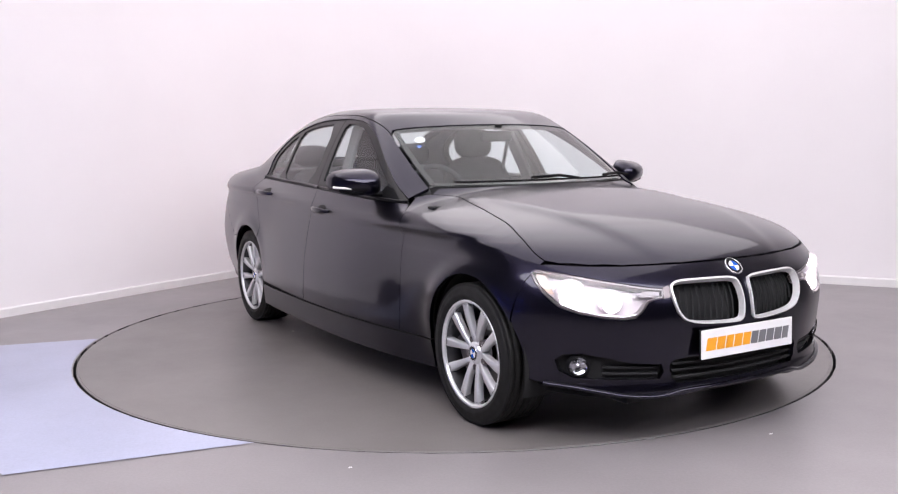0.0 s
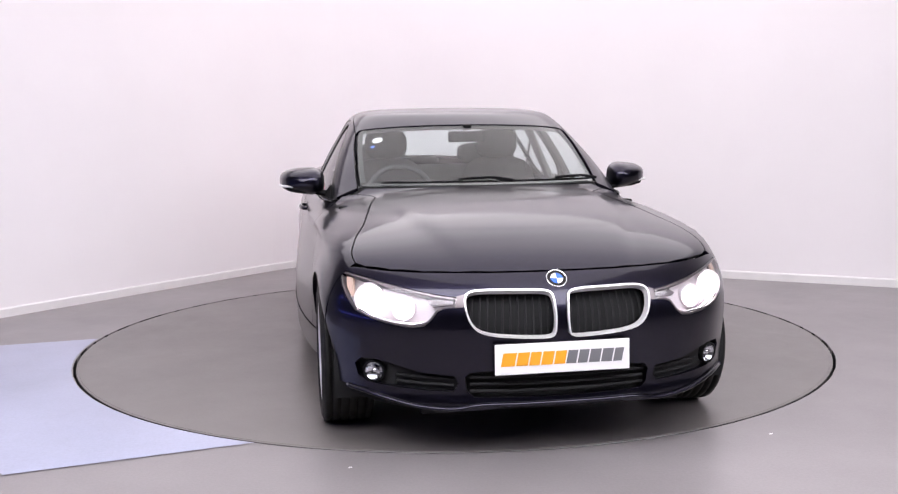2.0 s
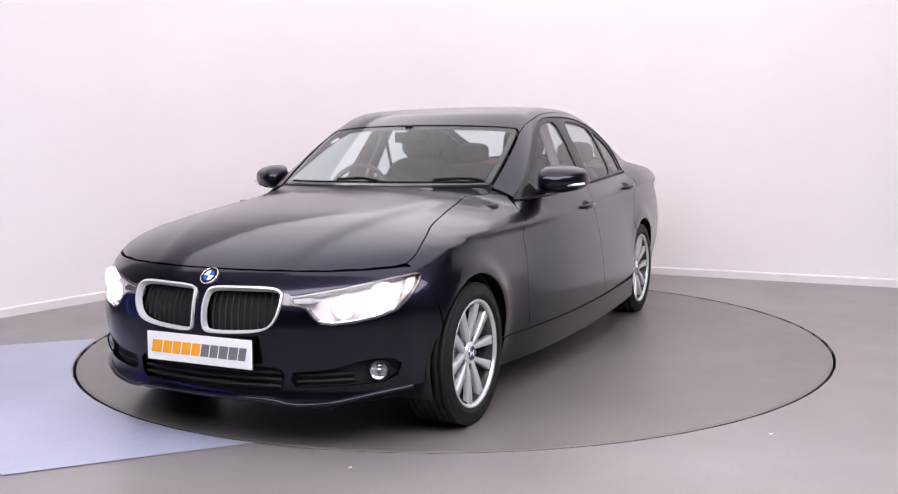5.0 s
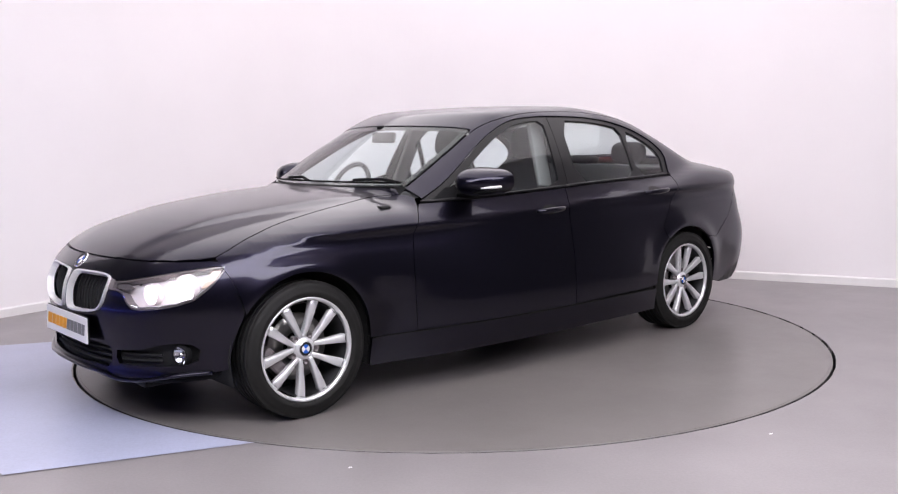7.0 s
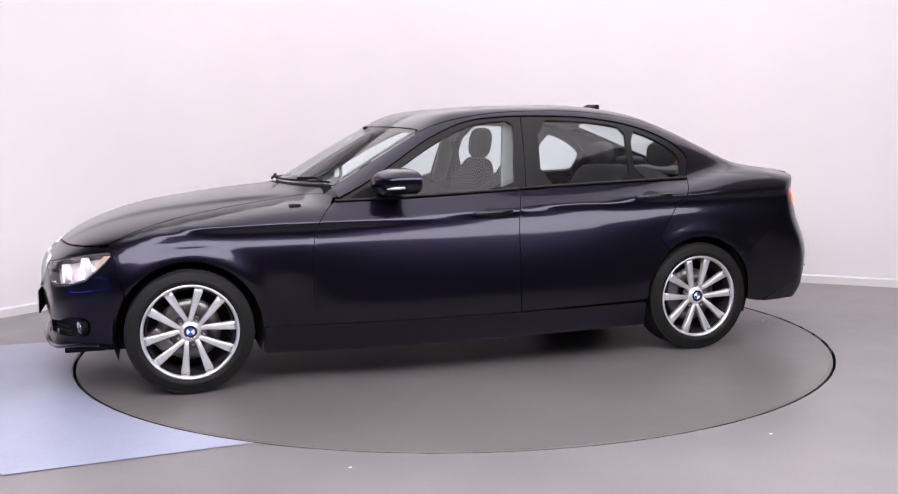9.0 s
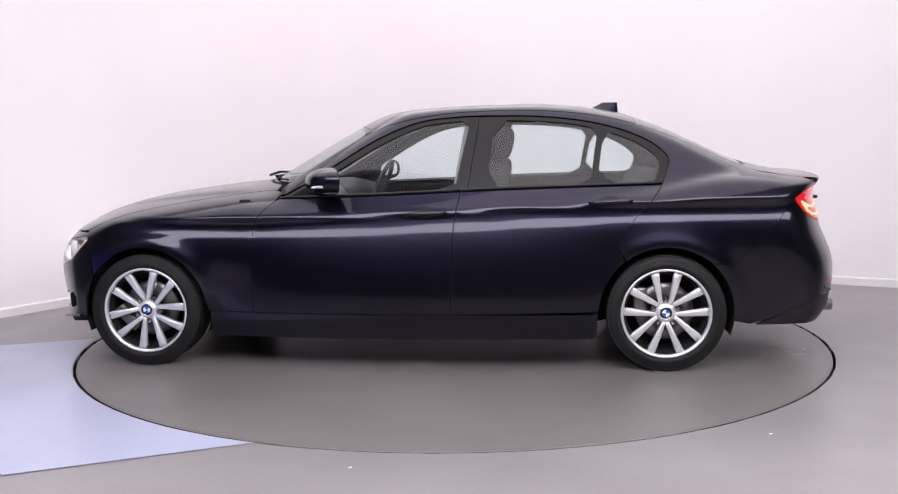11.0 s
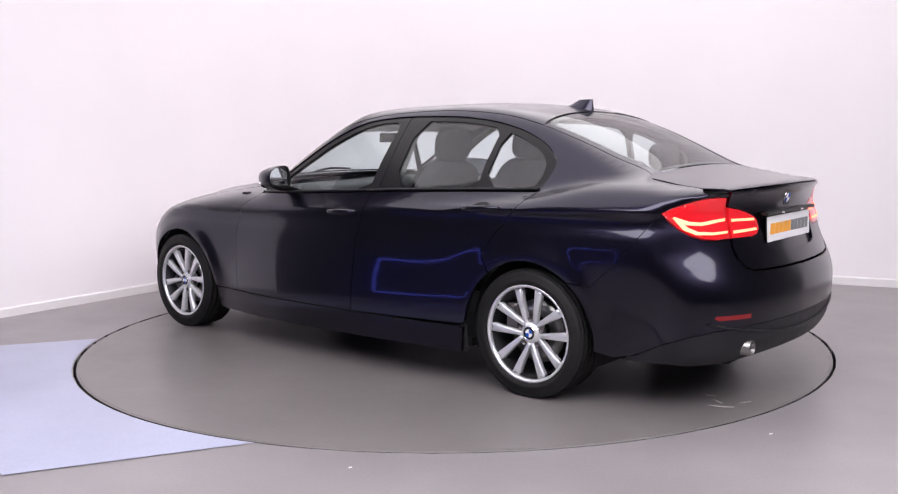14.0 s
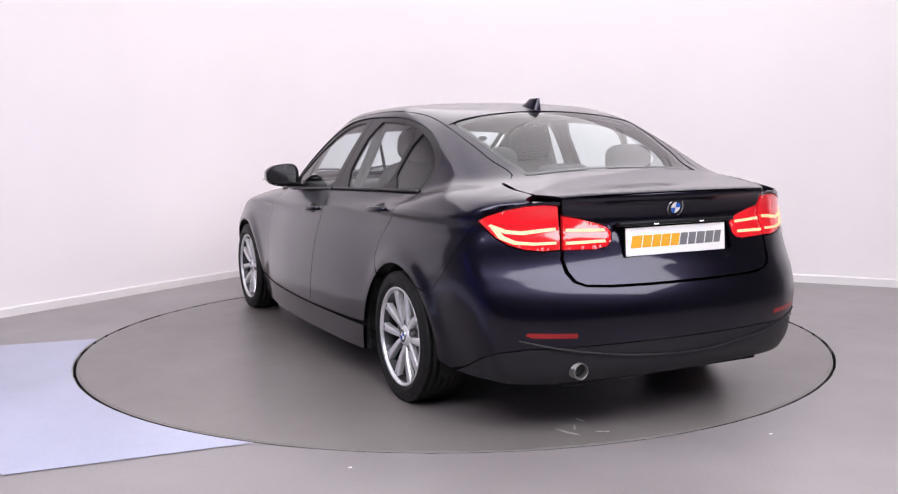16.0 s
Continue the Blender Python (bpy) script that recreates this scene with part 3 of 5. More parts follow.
def both(name, material, parent, poly, view, label="", **kw):
    """The same panel on the left and on the right."""
    return [part(name, skin(poly, view, flip=fl, **kw), material, parent, label) for fl in (False, True)]


def arc(cx, cz, r, a0, a1, n=18):
    return [(cx + r * math.cos(radians(a0 + (a1 - a0) * k / n)), cz + r * math.sin(radians(a0 + (a1 - a0) * k / n))) for k in range(n + 1)]


def deg(*pts):
    """Outlines given in degrees and metres."""
    return [(radians(a), z) for a, z in pts]


def to_view(p3, view):
    p3 = np.asarray(p3)
    if view == "T":
        return p3[:, :2]
    if view == "S":
        return p3[:, (0, 2)]
    sg, ax = (1, AX_F) if view == "F" else (-1, AX_R)
    return np.stack([np.arctan2(p3[:, 1], (p3[:, 0] - ax) * sg), p3[:, 2]], 1)


def curve_pts(pairs, n=40):
    """A smooth open line through plan points."""
    p = np.array(pairs, float)
    s = np.concatenate([[0], np.cumsum(np.linalg.norm(np.diff(p, axis=0), axis=1))])
    u = np.linspace(0, s[-1], n)
    return np.stack([spl(*zip(s, p[:, 0]))(u), spl(*zip(s, p[:, 1]))(u)], 1)


car = tagged(new("car"), "dark blue metallic saloon car, lights on, standing on the turntable", "car")

# ---- lines that the panels share, in side view (x, z) -------------------------
RAIL = curve_pts([(0.655, 0.974), (0.51, 1.060), (0.35, 1.154), (0.10, 1.284), (-0.17, 1.344), (-0.50, 1.366), (-0.85, 1.357), (-1.10, 1.325), (-1.30, 1.272), (-1.50, 1.197), (-1.70, 1.110), (-1.86, 1.046)], 60)
WINDOW_TOP = curve_pts([(0.635, 0.925), (0.50, 0.995), (0.35, 1.088), (0.10, 1.236), (-0.10, 1.312), (-0.30, 1.336), (-0.55, 1.340), (-0.85, 1.326), (-1.08, 1.288), (-1.25, 1.234), (-1.38, 1.160), (-1.43, 1.100), (-1.405, 1.02), (-1.385, 0.968)], 60)
BELT = [(-1.385, 0.966), (-1.0, 0.958), (-0.45, 0.943), (0.0, 0.925), (0.4, 0.910), (0.655, 0.900)]
HOOD_SIDE = [(0.70, 0.945), (0.80, 0.938), (1.00, 0.915), (1.25, 0.880), (1.50, 0.832), (1.64, 0.790), (1.76, 0.736)]


def edge_side(pairs, n=30):
    return project(curve_pts(pairs, n), "S")


# doors and wings
SEAM_F = [(0.665, 0.905), (0.72, 0.86), (0.765, 0.80), (0.79, 0.70), (0.795, 0.50), (0.79, 0.305)]
SEAM_B = [(-0.335, 0.940), (-0.315, 0.85), (-0.300, 0.75), (-0.29, 0.50), (-0.285, 0.305)]
ARC_R = arc(HUB_R, HUB_Z, ARCH, 52, 1, 14)
SEAM_R = [(-1.385, 0.966), (-1.33, 0.90), (-1.24, 0.80), (-1.17, 0.70), (-1.135, 0.63)]
BELT_F = [(0.655, 0.900), (0.4, 0.910), (0.0, 0.925), (-0.33, 0.938)]
BELT_R = [(-0.335, 0.938), (-0.45, 0.943), (-1.0, 0.958), (-1.385, 0.966)]

front_doors = both("front_door", M_PAINT, car, list(curve_pts(SEAM_F, 24)) + list(curve_pts(SEAM_B, 20))[::-1] + BELT_F[::-1][1:-1], "S", "dark blue metallic front door")
rear_doors = both("rear_door", M_PAINT, car, list(curve_pts(SEAM_B, 20)) + [(-1.04, 0.318)] + [p for p in ARC_R[::-1] if p[1] > 0.33] + list(curve_pts(SEAM_R, 16))[::-1][1:] + BELT_R[::-1][1:-1], "S", "dark blue metallic rear door")
both("front_wing", M_PAINT, car, list(curve_pts(HOOD_SIDE, 24)) + [(1.752, 0.70), (1.735, 0.66), (1.715, 0.60), (1.69, 0.50)] + arc(HUB_F, HUB_Z, ARCH, 32, 172, 24) + [(1.045, 0.305)] + list(curve_pts(SEAM_F, 24))[::-1][:-1] + [(0.66, 0.93), (0.68, 0.942)], "S", gap=0.001)
both("side_sill", M_PAINT, car, [(1.04, 0.300), (1.04, 0.165), (-1.03, 0.175), (-1.045, 0.300)], "S", "dark lower sill")

# ---- rear corner lines -------------------------------------------------------
def conv(pts, a, b):
    return [tuple(p) for p in to_view(project(np.array(pts, float), a), b)]


BOOT_T = [(-1.90, 0.610), (-2.02, 0.622), (-2.14, 0.605)]
LAMP_OUT = deg((49.5, 0.893), (47.5, 0.912), (43.5, 0.934), (39, 0.950), (35, 0.954), (32, 0.950), (31.6, 0.86), (31.4, 0.776), (35, 0.772), (39, 0.779), (42.5, 0.797), (45.5, 0.828), (47.8, 0.864))
LAMP_IN = deg((31.0, 0.908), (27, 0.896), (23, 0.878), (20.2, 0.860), (19.0, 0.840), (19.2, 0.80), (20.5, 0.780), (23, 0.772), (30.8, 0.774))
TIP = conv(LAMP_OUT[:1], "R", "S")[0]
BUMP_R = curve_pts([(TIP[0] + 0.001, TIP[1] - 0.004), (-1.96, 0.79), (-1.87, 0.68), (-1.735, 0.56)], 14)
ARCH_BACK = arc(HUB_R, HUB_Z, ARCH, 131, 187, 10)
boot_edge = conv(BOOT_T, "T", "S")
lamp_top = conv(LAMP_OUT[0:6], "R", "S")
body_side = list(RAIL) + boot_edge + lamp_top[::-1] + list(BUMP_R) + arc(HUB_R, HUB_Z, ARCH, 130, 53, 16) + list(curve_pts(SEAM_R, 16))[::-1][1:] + list(WINDOW_TOP)[::-1][1:]
both("body_side", M_PAINT, car, body_side, "S", step=0.02, gap=0.0012)

# windows
GLASS_F = [(0.585, 0.930), (0.46, 0.985), (0.33, 1.062), (0.09, 1.206), (-0.09, 1.285), (-0.22, 1.309), (-0.372, 1.317), (-0.355, 1.22), (-0.325, 1.08), (-0.305, 0.958), (0.1, 0.940)]
GLASS_R = [(-0.515, 1.319), (-0.75, 1.311), (-0.92, 1.296), (-1.060, 1.268), (-1.035, 1.13), (-1.015, 0.976), (-0.75, 0.972), (-0.465, 0.966)]
GLASS_Q = [(-1.092, 1.258), (-1.20, 1.222), (-1.30, 1.170), (-1.362, 1.120), (-1.380, 1.080), (-1.362, 1.02), (-1.345, 0.986), (-1.05, 0.980)]
for side_i, fl in enumerate((False, True)):
    fd, rd = front_doors[side_i], rear_doors[side_i]
    part("window_frame", skin([p for p in WINDOW_TOP if p[0] > -0.44][0:] + [(-0.425, 1.336), (-0.37, 0.945)] + BELT_F[::-1][1:], "S", holes=[rounded(GLASS_F, 1)], lift=-0.007, depth=0.02, step=0.02, gap=0.001, flip=fl), M_GLOSSB, fd, "black window frame and pillar trim")
    part("window_frame", skin([(-0.372, 0.945), (-0.427, 1.336)] + [tuple(p) for p in WINDOW_TOP if p[0] < -0.44] + BELT_R[::-1][1:-1], "S", holes=[rounded(GLASS_R, 1), rounded(GLASS_Q, 1)], lift=-0.007, depth=0.02, step=0.02, gap=0.001, flip=fl), M_GLOSSB, rd, "black window frame and pillar trim")
    for g, owner in ((GLASS_F, fd), (GLASS_R, rd), (GLASS_Q, rd)):
        pane = part("window_pane", skin(grow(rounded(g, 1), 0.004), "S", lift=-0.013, depth=0.0, step=0.04, gap=0, flip=fl), M_GLASS, owner, "clear tinted window glass")
        pane.visible_shadow = False
    # belt strip
    for b, owner in ((BELT_F, fd), (BELT_R, rd)):
        p3 = project(curve_pts([(x, z + 0.010) for x, z in b], 26), "S")
        nn = normals(p3)
        bm = bmesh.new()
        tube(bm, [Vector((q[0], -q[1] if fl else q[1], q[2])) for q in p3 + nn * 0.002], 0.008, 6)
        part("belt_strip", smooth(bm), M_GLOSSB, owner, "black waist strip")

# roof, screens, bonnet, boot
rail3 = project(RAIL, "S")
railT = rail3[:, :2]


def halves(pts):
    """A closed outline from its left half, listed from the middle line and back to it."""
    p = [tuple(q) for q in pts]
    return p + [(q[0], -q[1]) for q in p[::-1] if abs(q[1]) > 1e-6]


def halvesF(pts):
    p = [tuple(q) for q in pts]
    return p + [(-q[0], q[1]) for q in p[::-1] if abs(q[0]) > 1e-6]


def bow(xc, y, k):
    return xc - k * y * y


ws_side = [(x, y - 0.014) for x, y in railT if 0.175 < x < 0.67]
WS_TOP = [(bow(0.308, y, 0.44), y) for y in np.linspace(0, ws_side[-1][1] - 0.02, 10)]
WS_BOT = [(bow(0.868, y, 0.56), y) for y in np.linspace(0, 0.645, 12)]
screen_half = WS_BOT + ws_side + WS_TOP[::-1]
roof_side = [(x, y - 0.001) for x, y in railT if -1.285 < x < 0.195]
ROOF_F = [(bow(0.315, y, 0.44), y) for y in np.linspace(0, roof_side[0][1] - 0.02, 10)]
ROOF_B = [(bow(-1.225, y, 0.16), y) for y in np.linspace(0, roof_side[-1][1] - 0.03, 10)]
part("roof", skin(halves(ROOF_F + roof_side + ROOF_B[::-1]), "T", step=0.03, gap=0.0015), M_PAINT, car)
part("headlining", skin(halves(ROOF_F + roof_side + ROOF_B[::-1]), "T", step=0.05, lift=-0.03, depth=0, gap=0.0), M_LINING, car, "pale grey headlining")
scr = part("windscreen", skin(halves(screen_half), "T", step=0.04, lift=-0.004, depth=0.0, gap=0.002), M_SCREEN, car, "clear windscreen glass")
scr.visible_shadow = False
inner_scr = grow(resample(halves(screen_half), 0.03), -0.028)
part("screen_surround", skin(resample(halves(screen_half), 0.03), "T", holes=[inner_scr], step=0.02, lift=-0.0065, depth=0.0, gap=0.0), M_GLOSSB, scr, "black printed screen border")
rs = [(x, y - 0.03 - 0.018 * min(1, (-1.28 - x) / 0.5)) for x, y in railT if -1.86 < x < -1.285]
RW_TOP = [(bow(-1.235, y, 0.16), y) for y in np.linspace(0, rs[0][1] - 0.01, 10)]
RW_BOT = [(-1.868 + 0.10 * y * y, y) for y in np.linspace(0, rs[-1][1] - 0.02, 10)]
rear_half = RW_TOP + rs + RW_BOT[::-1]
rsc = part("rear_window", skin(halves(rear_half), "T", step=0.04, lift=-0.003, depth=0.0, gap=0.002), M_SCREEN, car, "clear heated rear window")
rsc.visible_shadow = False
part("screen_surround", skin(resample(halves(rear_half), 0.03), "T", holes=[grow(resample(halves(rear_half), 0.03), -0.025)], step=0.02, lift=-0.0065, depth=0.0, gap=0.0), M_GLOSSB, rsc, "black printed screen border")
# pillar strips between the rear glass and the rail
strip = [(x, y - 0.0005) for x, y in railT if -1.862 < x < -1.27]
inner = [(x, y + 0.002) for x, y in rs]
both("rear_pillar", M_PAINT, car, strip + [(-1.868, rs[-1][1])] + inner[::-1] + [(-1.285, rs[0][1])], "T", step=0.02, gap=0.0, depth=0.01)

hood_side3 = edge_side(HOOD_SIDE, 28)
HOOD_F = conv(deg(*[(a, z) for a, z in ((0, 0.717), (8, 0.717), (16, 0.717), (24, 0.717), (32, 0.718), (40, 0.722), (47, 0.728))]), "F", "T")
hs = [(p[0], p[1] - 0.001) for p in hood_side3[::-1]]
HOOD_B = [(bow(0.888, y, 0.56), y) for y in np.linspace(0, 0.60, 12)]
part("bonnet", skin(halves(HOOD_F + hs + HOOD_B[::-1]), "T", step=0.025, gap=0.001), M_PAINT, car, "dark blue sculpted bonnet")
# scuttle under the wipers
part("scuttle", skin(halves([(bow(0.903, y, 0.56), y) for y in np.linspace(0, 0.60, 12)] + [(0.74, 0.66)] + [(bow(0.853, y, 0.56), y) for y in np.linspace(0.63, 0, 12)]), "T", step=0.03, lift=-0.008, depth=0, gap=0), M_BLACK, car, "black scuttle panel")

boot_side = [(-1.90, 0.606), (-2.02, 0.618), (-2.14, 0.600)]
LIP = conv(deg((31.2, 0.978), (24, 0.986), (16, 0.990), (8, 0.992), (0, 0.993)), "R", "T")
boot_top_half = [(-1.885 + 0.10 * y * y, y) for y in np.linspace(0, 0.58, 10)] + boot_side + LIP
boot = part("boot_lid", skin(halves(boot_top_half), "T", step=0.025, depth=0.012), M_PAINT, car, "dark blue boot lid")
RECESS = halvesF(deg((0, 0.872), (17.0, 0.868), (18.0, 0.86), (17.6, 0.74), (16.5, 0.712), (13, 0.700), (0, 0.696)))
back = deg((0, 0.992), (8, 0.991), (16, 0.989), (24, 0.985), (31.2, 0.977)) + [(a, z) for a, z in LAMP_IN] + deg((30.9, 0.74), (29.8, 0.69), (28.2, 0.655), (26, 0.638), (20, 0.632), (10, 0.630), (0, 0.630))
part("boot_back", skin(halvesF(back), "R", holes=[RECESS], step=0.02, depth=0.02), M_PAINT, boot)
part("plate_recess", skin(grow(resample(RECESS, 0.02), 0.01), "R", step=0.03, lift=-0.016, depth=0, gap=0), M_PAINT, boot)

# front bumper
HEAD = deg((23.2, 0.630), (27, 0.638), (33, 0.655), (40, 0.676), (46, 0.692), (51, 0.702), (53.3, 0.703), (53.4, 0.690), (52, 0.655), (49.5, 0.612), (46.5, 0.570), (42, 0.545), (37, 0.529), (32.5, 0.521), (30, 0.526), (28.4, 0.548), (27.0, 0.583), (25.6, 0.593), (23.2, 0.597))
KIDNEY = deg((1.5, 0.628), (2.2, 0.646), (4.5, 0.653), (11, 0.655), (18, 0.656), (20.6, 0.650), (21.7, 0.633), (21.3, 0.590), (20.2, 0.538), (18.4, 0.505), (15.4, 0.490), (10, 0.482), (4.0, 0.478), (2.2, 0.482), (1.4, 0.497), (1.15, 0.56))
INTAKE = halvesF(deg((0, 0.352), (17, 0.352), (20.5, 0.345), (21.5, 0.325), (21.0, 0.275), (19.5, 0.252), (0, 0.250)))
POCKET = deg((23.5, 0.332), (31, 0.345), (37, 0.372), (41, 0.384), (45.5, 0.380), (47.3, 0.355), (46.5, 0.312), (43.5, 0.290), (36, 0.282), (29, 0.276), (24.0, 0.274), (23.0, 0.300))
seam = conv([(1.752, 0.700), (1.735, 0.66), (1.715, 0.60), (1.697, 0.505)], "S", "F")
archf = conv(arc(HUB_F, HUB_Z, ARCH + 0.001, 33, -6, 10), "S", "F")
bump_half = deg((0, 0.7135), (16, 0.7135), (32, 0.7145), (42, 0.7185), (49, 0.724), (52.5, 0.722)) + seam + archf[1:] + deg((52, 0.262), (47, 0.258), (42, 0.245), (36, 0.222), (30, 0.206), (23, 0.200), (18, 0.201), (14, 0.212), (10, 0.214), (0, 0.214))
mir = lambda q: [(-a, z) for a, z in q]
bumper = part("front_bumper", skin(halvesF(bump_half), "F", holes=[grow(HEAD, 0.001), grow(mir(HEAD), 0.001), KIDNEY, mir(KIDNEY), INTAKE, POCKET, mir(POCKET)], step=0.017, depth=0.022, gap=0.001), M_PAINT, car, "dark blue front bumper")
lip_top = deg((0, 0.206), (10, 0.206), (14, 0.204), (18, 0.193), (23, 0.191), (30, 0.197), (36, 0.213), (42, 0.236), (47, 0.249), (52, 0.252))
part("chin_spoiler", skin(halvesF(lip_top + deg((50, 0.228), (40, 0.205), (30, 0.186), (0, 0.190))), "F", step=0.025, lift=-0.02, depth=0.02, gap=0), M_BLACK, bumper, "black under-bumper lip")
lip_line = project(np.array(deg(*[(a * sg, z) for sg in (-1, 1) for a, z in ((50, 0.259), (44, 0.252), (38, 0.236), (32, 0.217), (26, 0.208), (22.5, 0.210), (19.5, 0.221), (16, 0.226), (8, 0.227))[::(1 if sg < 0 else -1)]])), "F")
lip_line = np.stack([spl(*enumerate(lip_line[:, c]))(np.linspace(0, 17, 80)) for c in range(3)], 1)
bm = bmesh.new()
tube(bm, [Vector(q) for q in lip_line + np.array((0.004, 0, 0))], 0.009, 8, flat=1.5)
part("splitter_lip", smooth(bm), M_PAINT, bumper, "dark blue gloss lower bumper edge")
part("intake_back", skin(grow(resample(INTAKE, 0.03), 0.01), "F", step=0.04, lift=-0.06, depth=0, gap=0), M_LINER, bumper, "black lower intake")
for zz in (0.272, 0.298, 0.324):
    p3 = project(np.array(deg(*[(a, zz) for a in np.linspace(-20.5, 20.5, 30)])), "F")
    bm = bmesh.new()
    tube(bm, p3 - normals(p3) * 0.018, 0.006, 6, flat=1.6)
    part("intake_slat", smooth(bm), M_LINER, bumper)


def flat_band(outline, view, w, lift, hgt, fl=False):
    """A raised band that follows an outline, w wide inwards."""
    o = resample(outline, 0.012)
    inner = grow(o, -w)
    return skin(o, view, holes=[resample(inner, 0.012)], step=0.012, lift=lift, depth=hgt, gap=0, flip=fl)


for fl in (False, True):
    gr = part("kidney_grille", flat_band(rounded(KIDNEY, 1), "F", 0.0066, 0.012, 0.03, fl), M_SATIN, bumper, "bright chrome kidney grille surround")
    part("grille_back", skin(rounded(KIDNEY, 1), "F", step=0.03, lift=-0.05, depth=0, gap=0, flip=fl), M_LINER, gr, "black grille backing")
    for k in range(11):
        a = 2.7 + k * 1.72
        top_z, low_z = 0.650, (0.482 if a < 10 else 0.482 + (a - 10) ** 2 * 0.00050)
        bm = bmesh.new()
        q = project(np.array(deg(*[(a, z) for z in np.linspace(low_z, top_z, 9)])), "F")
        q = q - normals(q) * 0.032
        tube(bm, [Vector((v[0], -v[1] if fl else v[1], v[2])) for v in q], 0.0040, 6)
        part("grille_bar", smooth(bm), M_LINER, gr)
    # fog lamp pocket
    part("fog_pocket", skin(grow(resample(POCKET, 0.02), 0.006), "F", step=0.025, lift=-0.03, depth=0, gap=0, flip=fl), M_LINER, bumper, "black fog lamp surround")
    p = project(np.array(deg((42.3, 0.332))), "F")
    n = normals(p)[0]
    c = p[0] - n * 0.010
    sy = -1 if fl else 1
    mt = Matrix.Translation((c[0], c[1] * sy, c[2])) @ Vector((n[0] * 0.95 + 0.3, n[1] * sy * 0.7, n[2])).to_track_quat("Y", "Z").to_matrix().to_4x4()
    bm = bmesh.new()
    lathe(bm, ((0.044, -0.02), (0.044, 0.008), (0.038, 0.012), (0.036, 0.006)), 28, "Y", mt)
    fog = part("fog_lamp", smooth(bm), M_BLACK, bumper, "round fog lamp")
    bm = bmesh.new()
    lathe(bm, ((0.0, -0.016), (0.012, -0.015), (0.026, -0.008), (0.036, 0.004)), 28, "Y", mt)
    part("reflector", smooth(bm), M_REFLECT, fog)
    bm = bmesh.new()
    lathe(bm, ((0.037, 0.006), (0.025, 0.011), (0.010, 0.013), (0.0, 0.0135)), 28, "Y", mt)
    part("lens", smooth(bm), M_LENS, fog).visible_shadow = False
    bm = bmesh.new()
    lathe(bm, ((0.011, -0.014), (0.011, 0.004), (0.0, 0.006)), 16, "Y", mt)
    part("bulb_shield", smooth(bm), M_CHROME, fog)
    # horizontal fins inside the pocket
    for z0 in (0.292, 0.316):
        q = project(np.array(deg(*[(a, z0 + 0.0006 * (a - 24)) for a in np.linspace(24, 37, 14)])), "F")
        q = q - normals(q) * 0.022
        bm = bmesh.new()
        tube(bm, [Vector((v[0], v[1] * sy, v[2])) for v in q], 0.006, 6)
        part("pocket_fin", smooth(bm), M_LINER, bumper)

    # headlamp
    hl = part("headlamp", skin(HEAD, "F", step=0.02, lift=0.001, depth=0.0, gap=0.002, flip=fl), M_LENS, car, "clear headlamp, lit white")
    hl.visible_shadow = False
    part("housing", skin(grow(resample(HEAD, 0.02), 0.004), "F", step=0.025, lift=-0.045, depth=0, gap=0, flip=fl), M_HOUSING, hl, "pale lamp housing")
    part("bezel", flat_band(HEAD, "F", 0.006, -0.002, 0.05, fl), M_LAMPDARK, hl)
    for a, z, r, glow in ((44.0, 0.622, 0.057, True), (35.0, 0.594, 0.044, True)):
        p = project(np.array(deg((a, z))), "F")
        n = normals(p)[0]
        c = p[0] - n * 0.030
        mt = Matrix.Translation((c[0], c[1] * sy, c[2])) @ Vector((1.0, 0.22 * sy, 0.0)).to_track_quat("Y", "Z").to_matrix().to_4x4()
        bm = bmesh.new()
        lathe(bm, ((0.020, -0.03), (r * 0.7, -0.015), (r, 0.012), (r + 0.004, 0.012), (r + 0.004, -0.02)), 32, "Y", mt)
        part("reflector", smooth(bm), M_HOUSING, hl, "bright lamp reflector")
        bm = bmesh.new()
        rr = r * (0.66 if a > 40 else 0.40)
        lathe(bm, ((0.0, 0.014), (rr * 0.5, 0.011), (rr * 0.85, 0.003), (rr, -0.010)), 28, "Y", mt)
        part("bulb", smooth(bm), M_BULB, hl, "glowing white lamp")
    part("indicator", skin(deg((50.0, 0.690), (52.3, 0.693), (51.2, 0.655), (49.0, 0.620), (47.8, 0.618), (48.8, 0.65)), "F", step=0.015, lift=-0.016, depth=0.01, gap=0, flip=fl), M_AMBER, hl, "amber side indicator")
    part("lamp_blade", skin(deg((24, 0.622), (28, 0.628), (29.5, 0.615), (28.5, 0.604), (24, 0.606)), "F", step=0.012, lift=-0.012, depth=0.01, gap=0, flip=fl), M_LAMPDARK, hl, "dark chrome inner blade")
    q = project(np.array(deg(*[(a, z) for a, z in ((29.5, 0.537), (32.5, 0.529), (37, 0.536), (42, 0.552), (46, 0.577), (49, 0.618))])), "F")
    bm = bmesh.new()
    tube(bm, [Vector((v[0], v[1] * sy, v[2])) for v in q - normals(q) * 0.012], 0.005, 8)
    part("light_guide", smooth(bm), M_CHROME, hl, "chrome light guide strip")
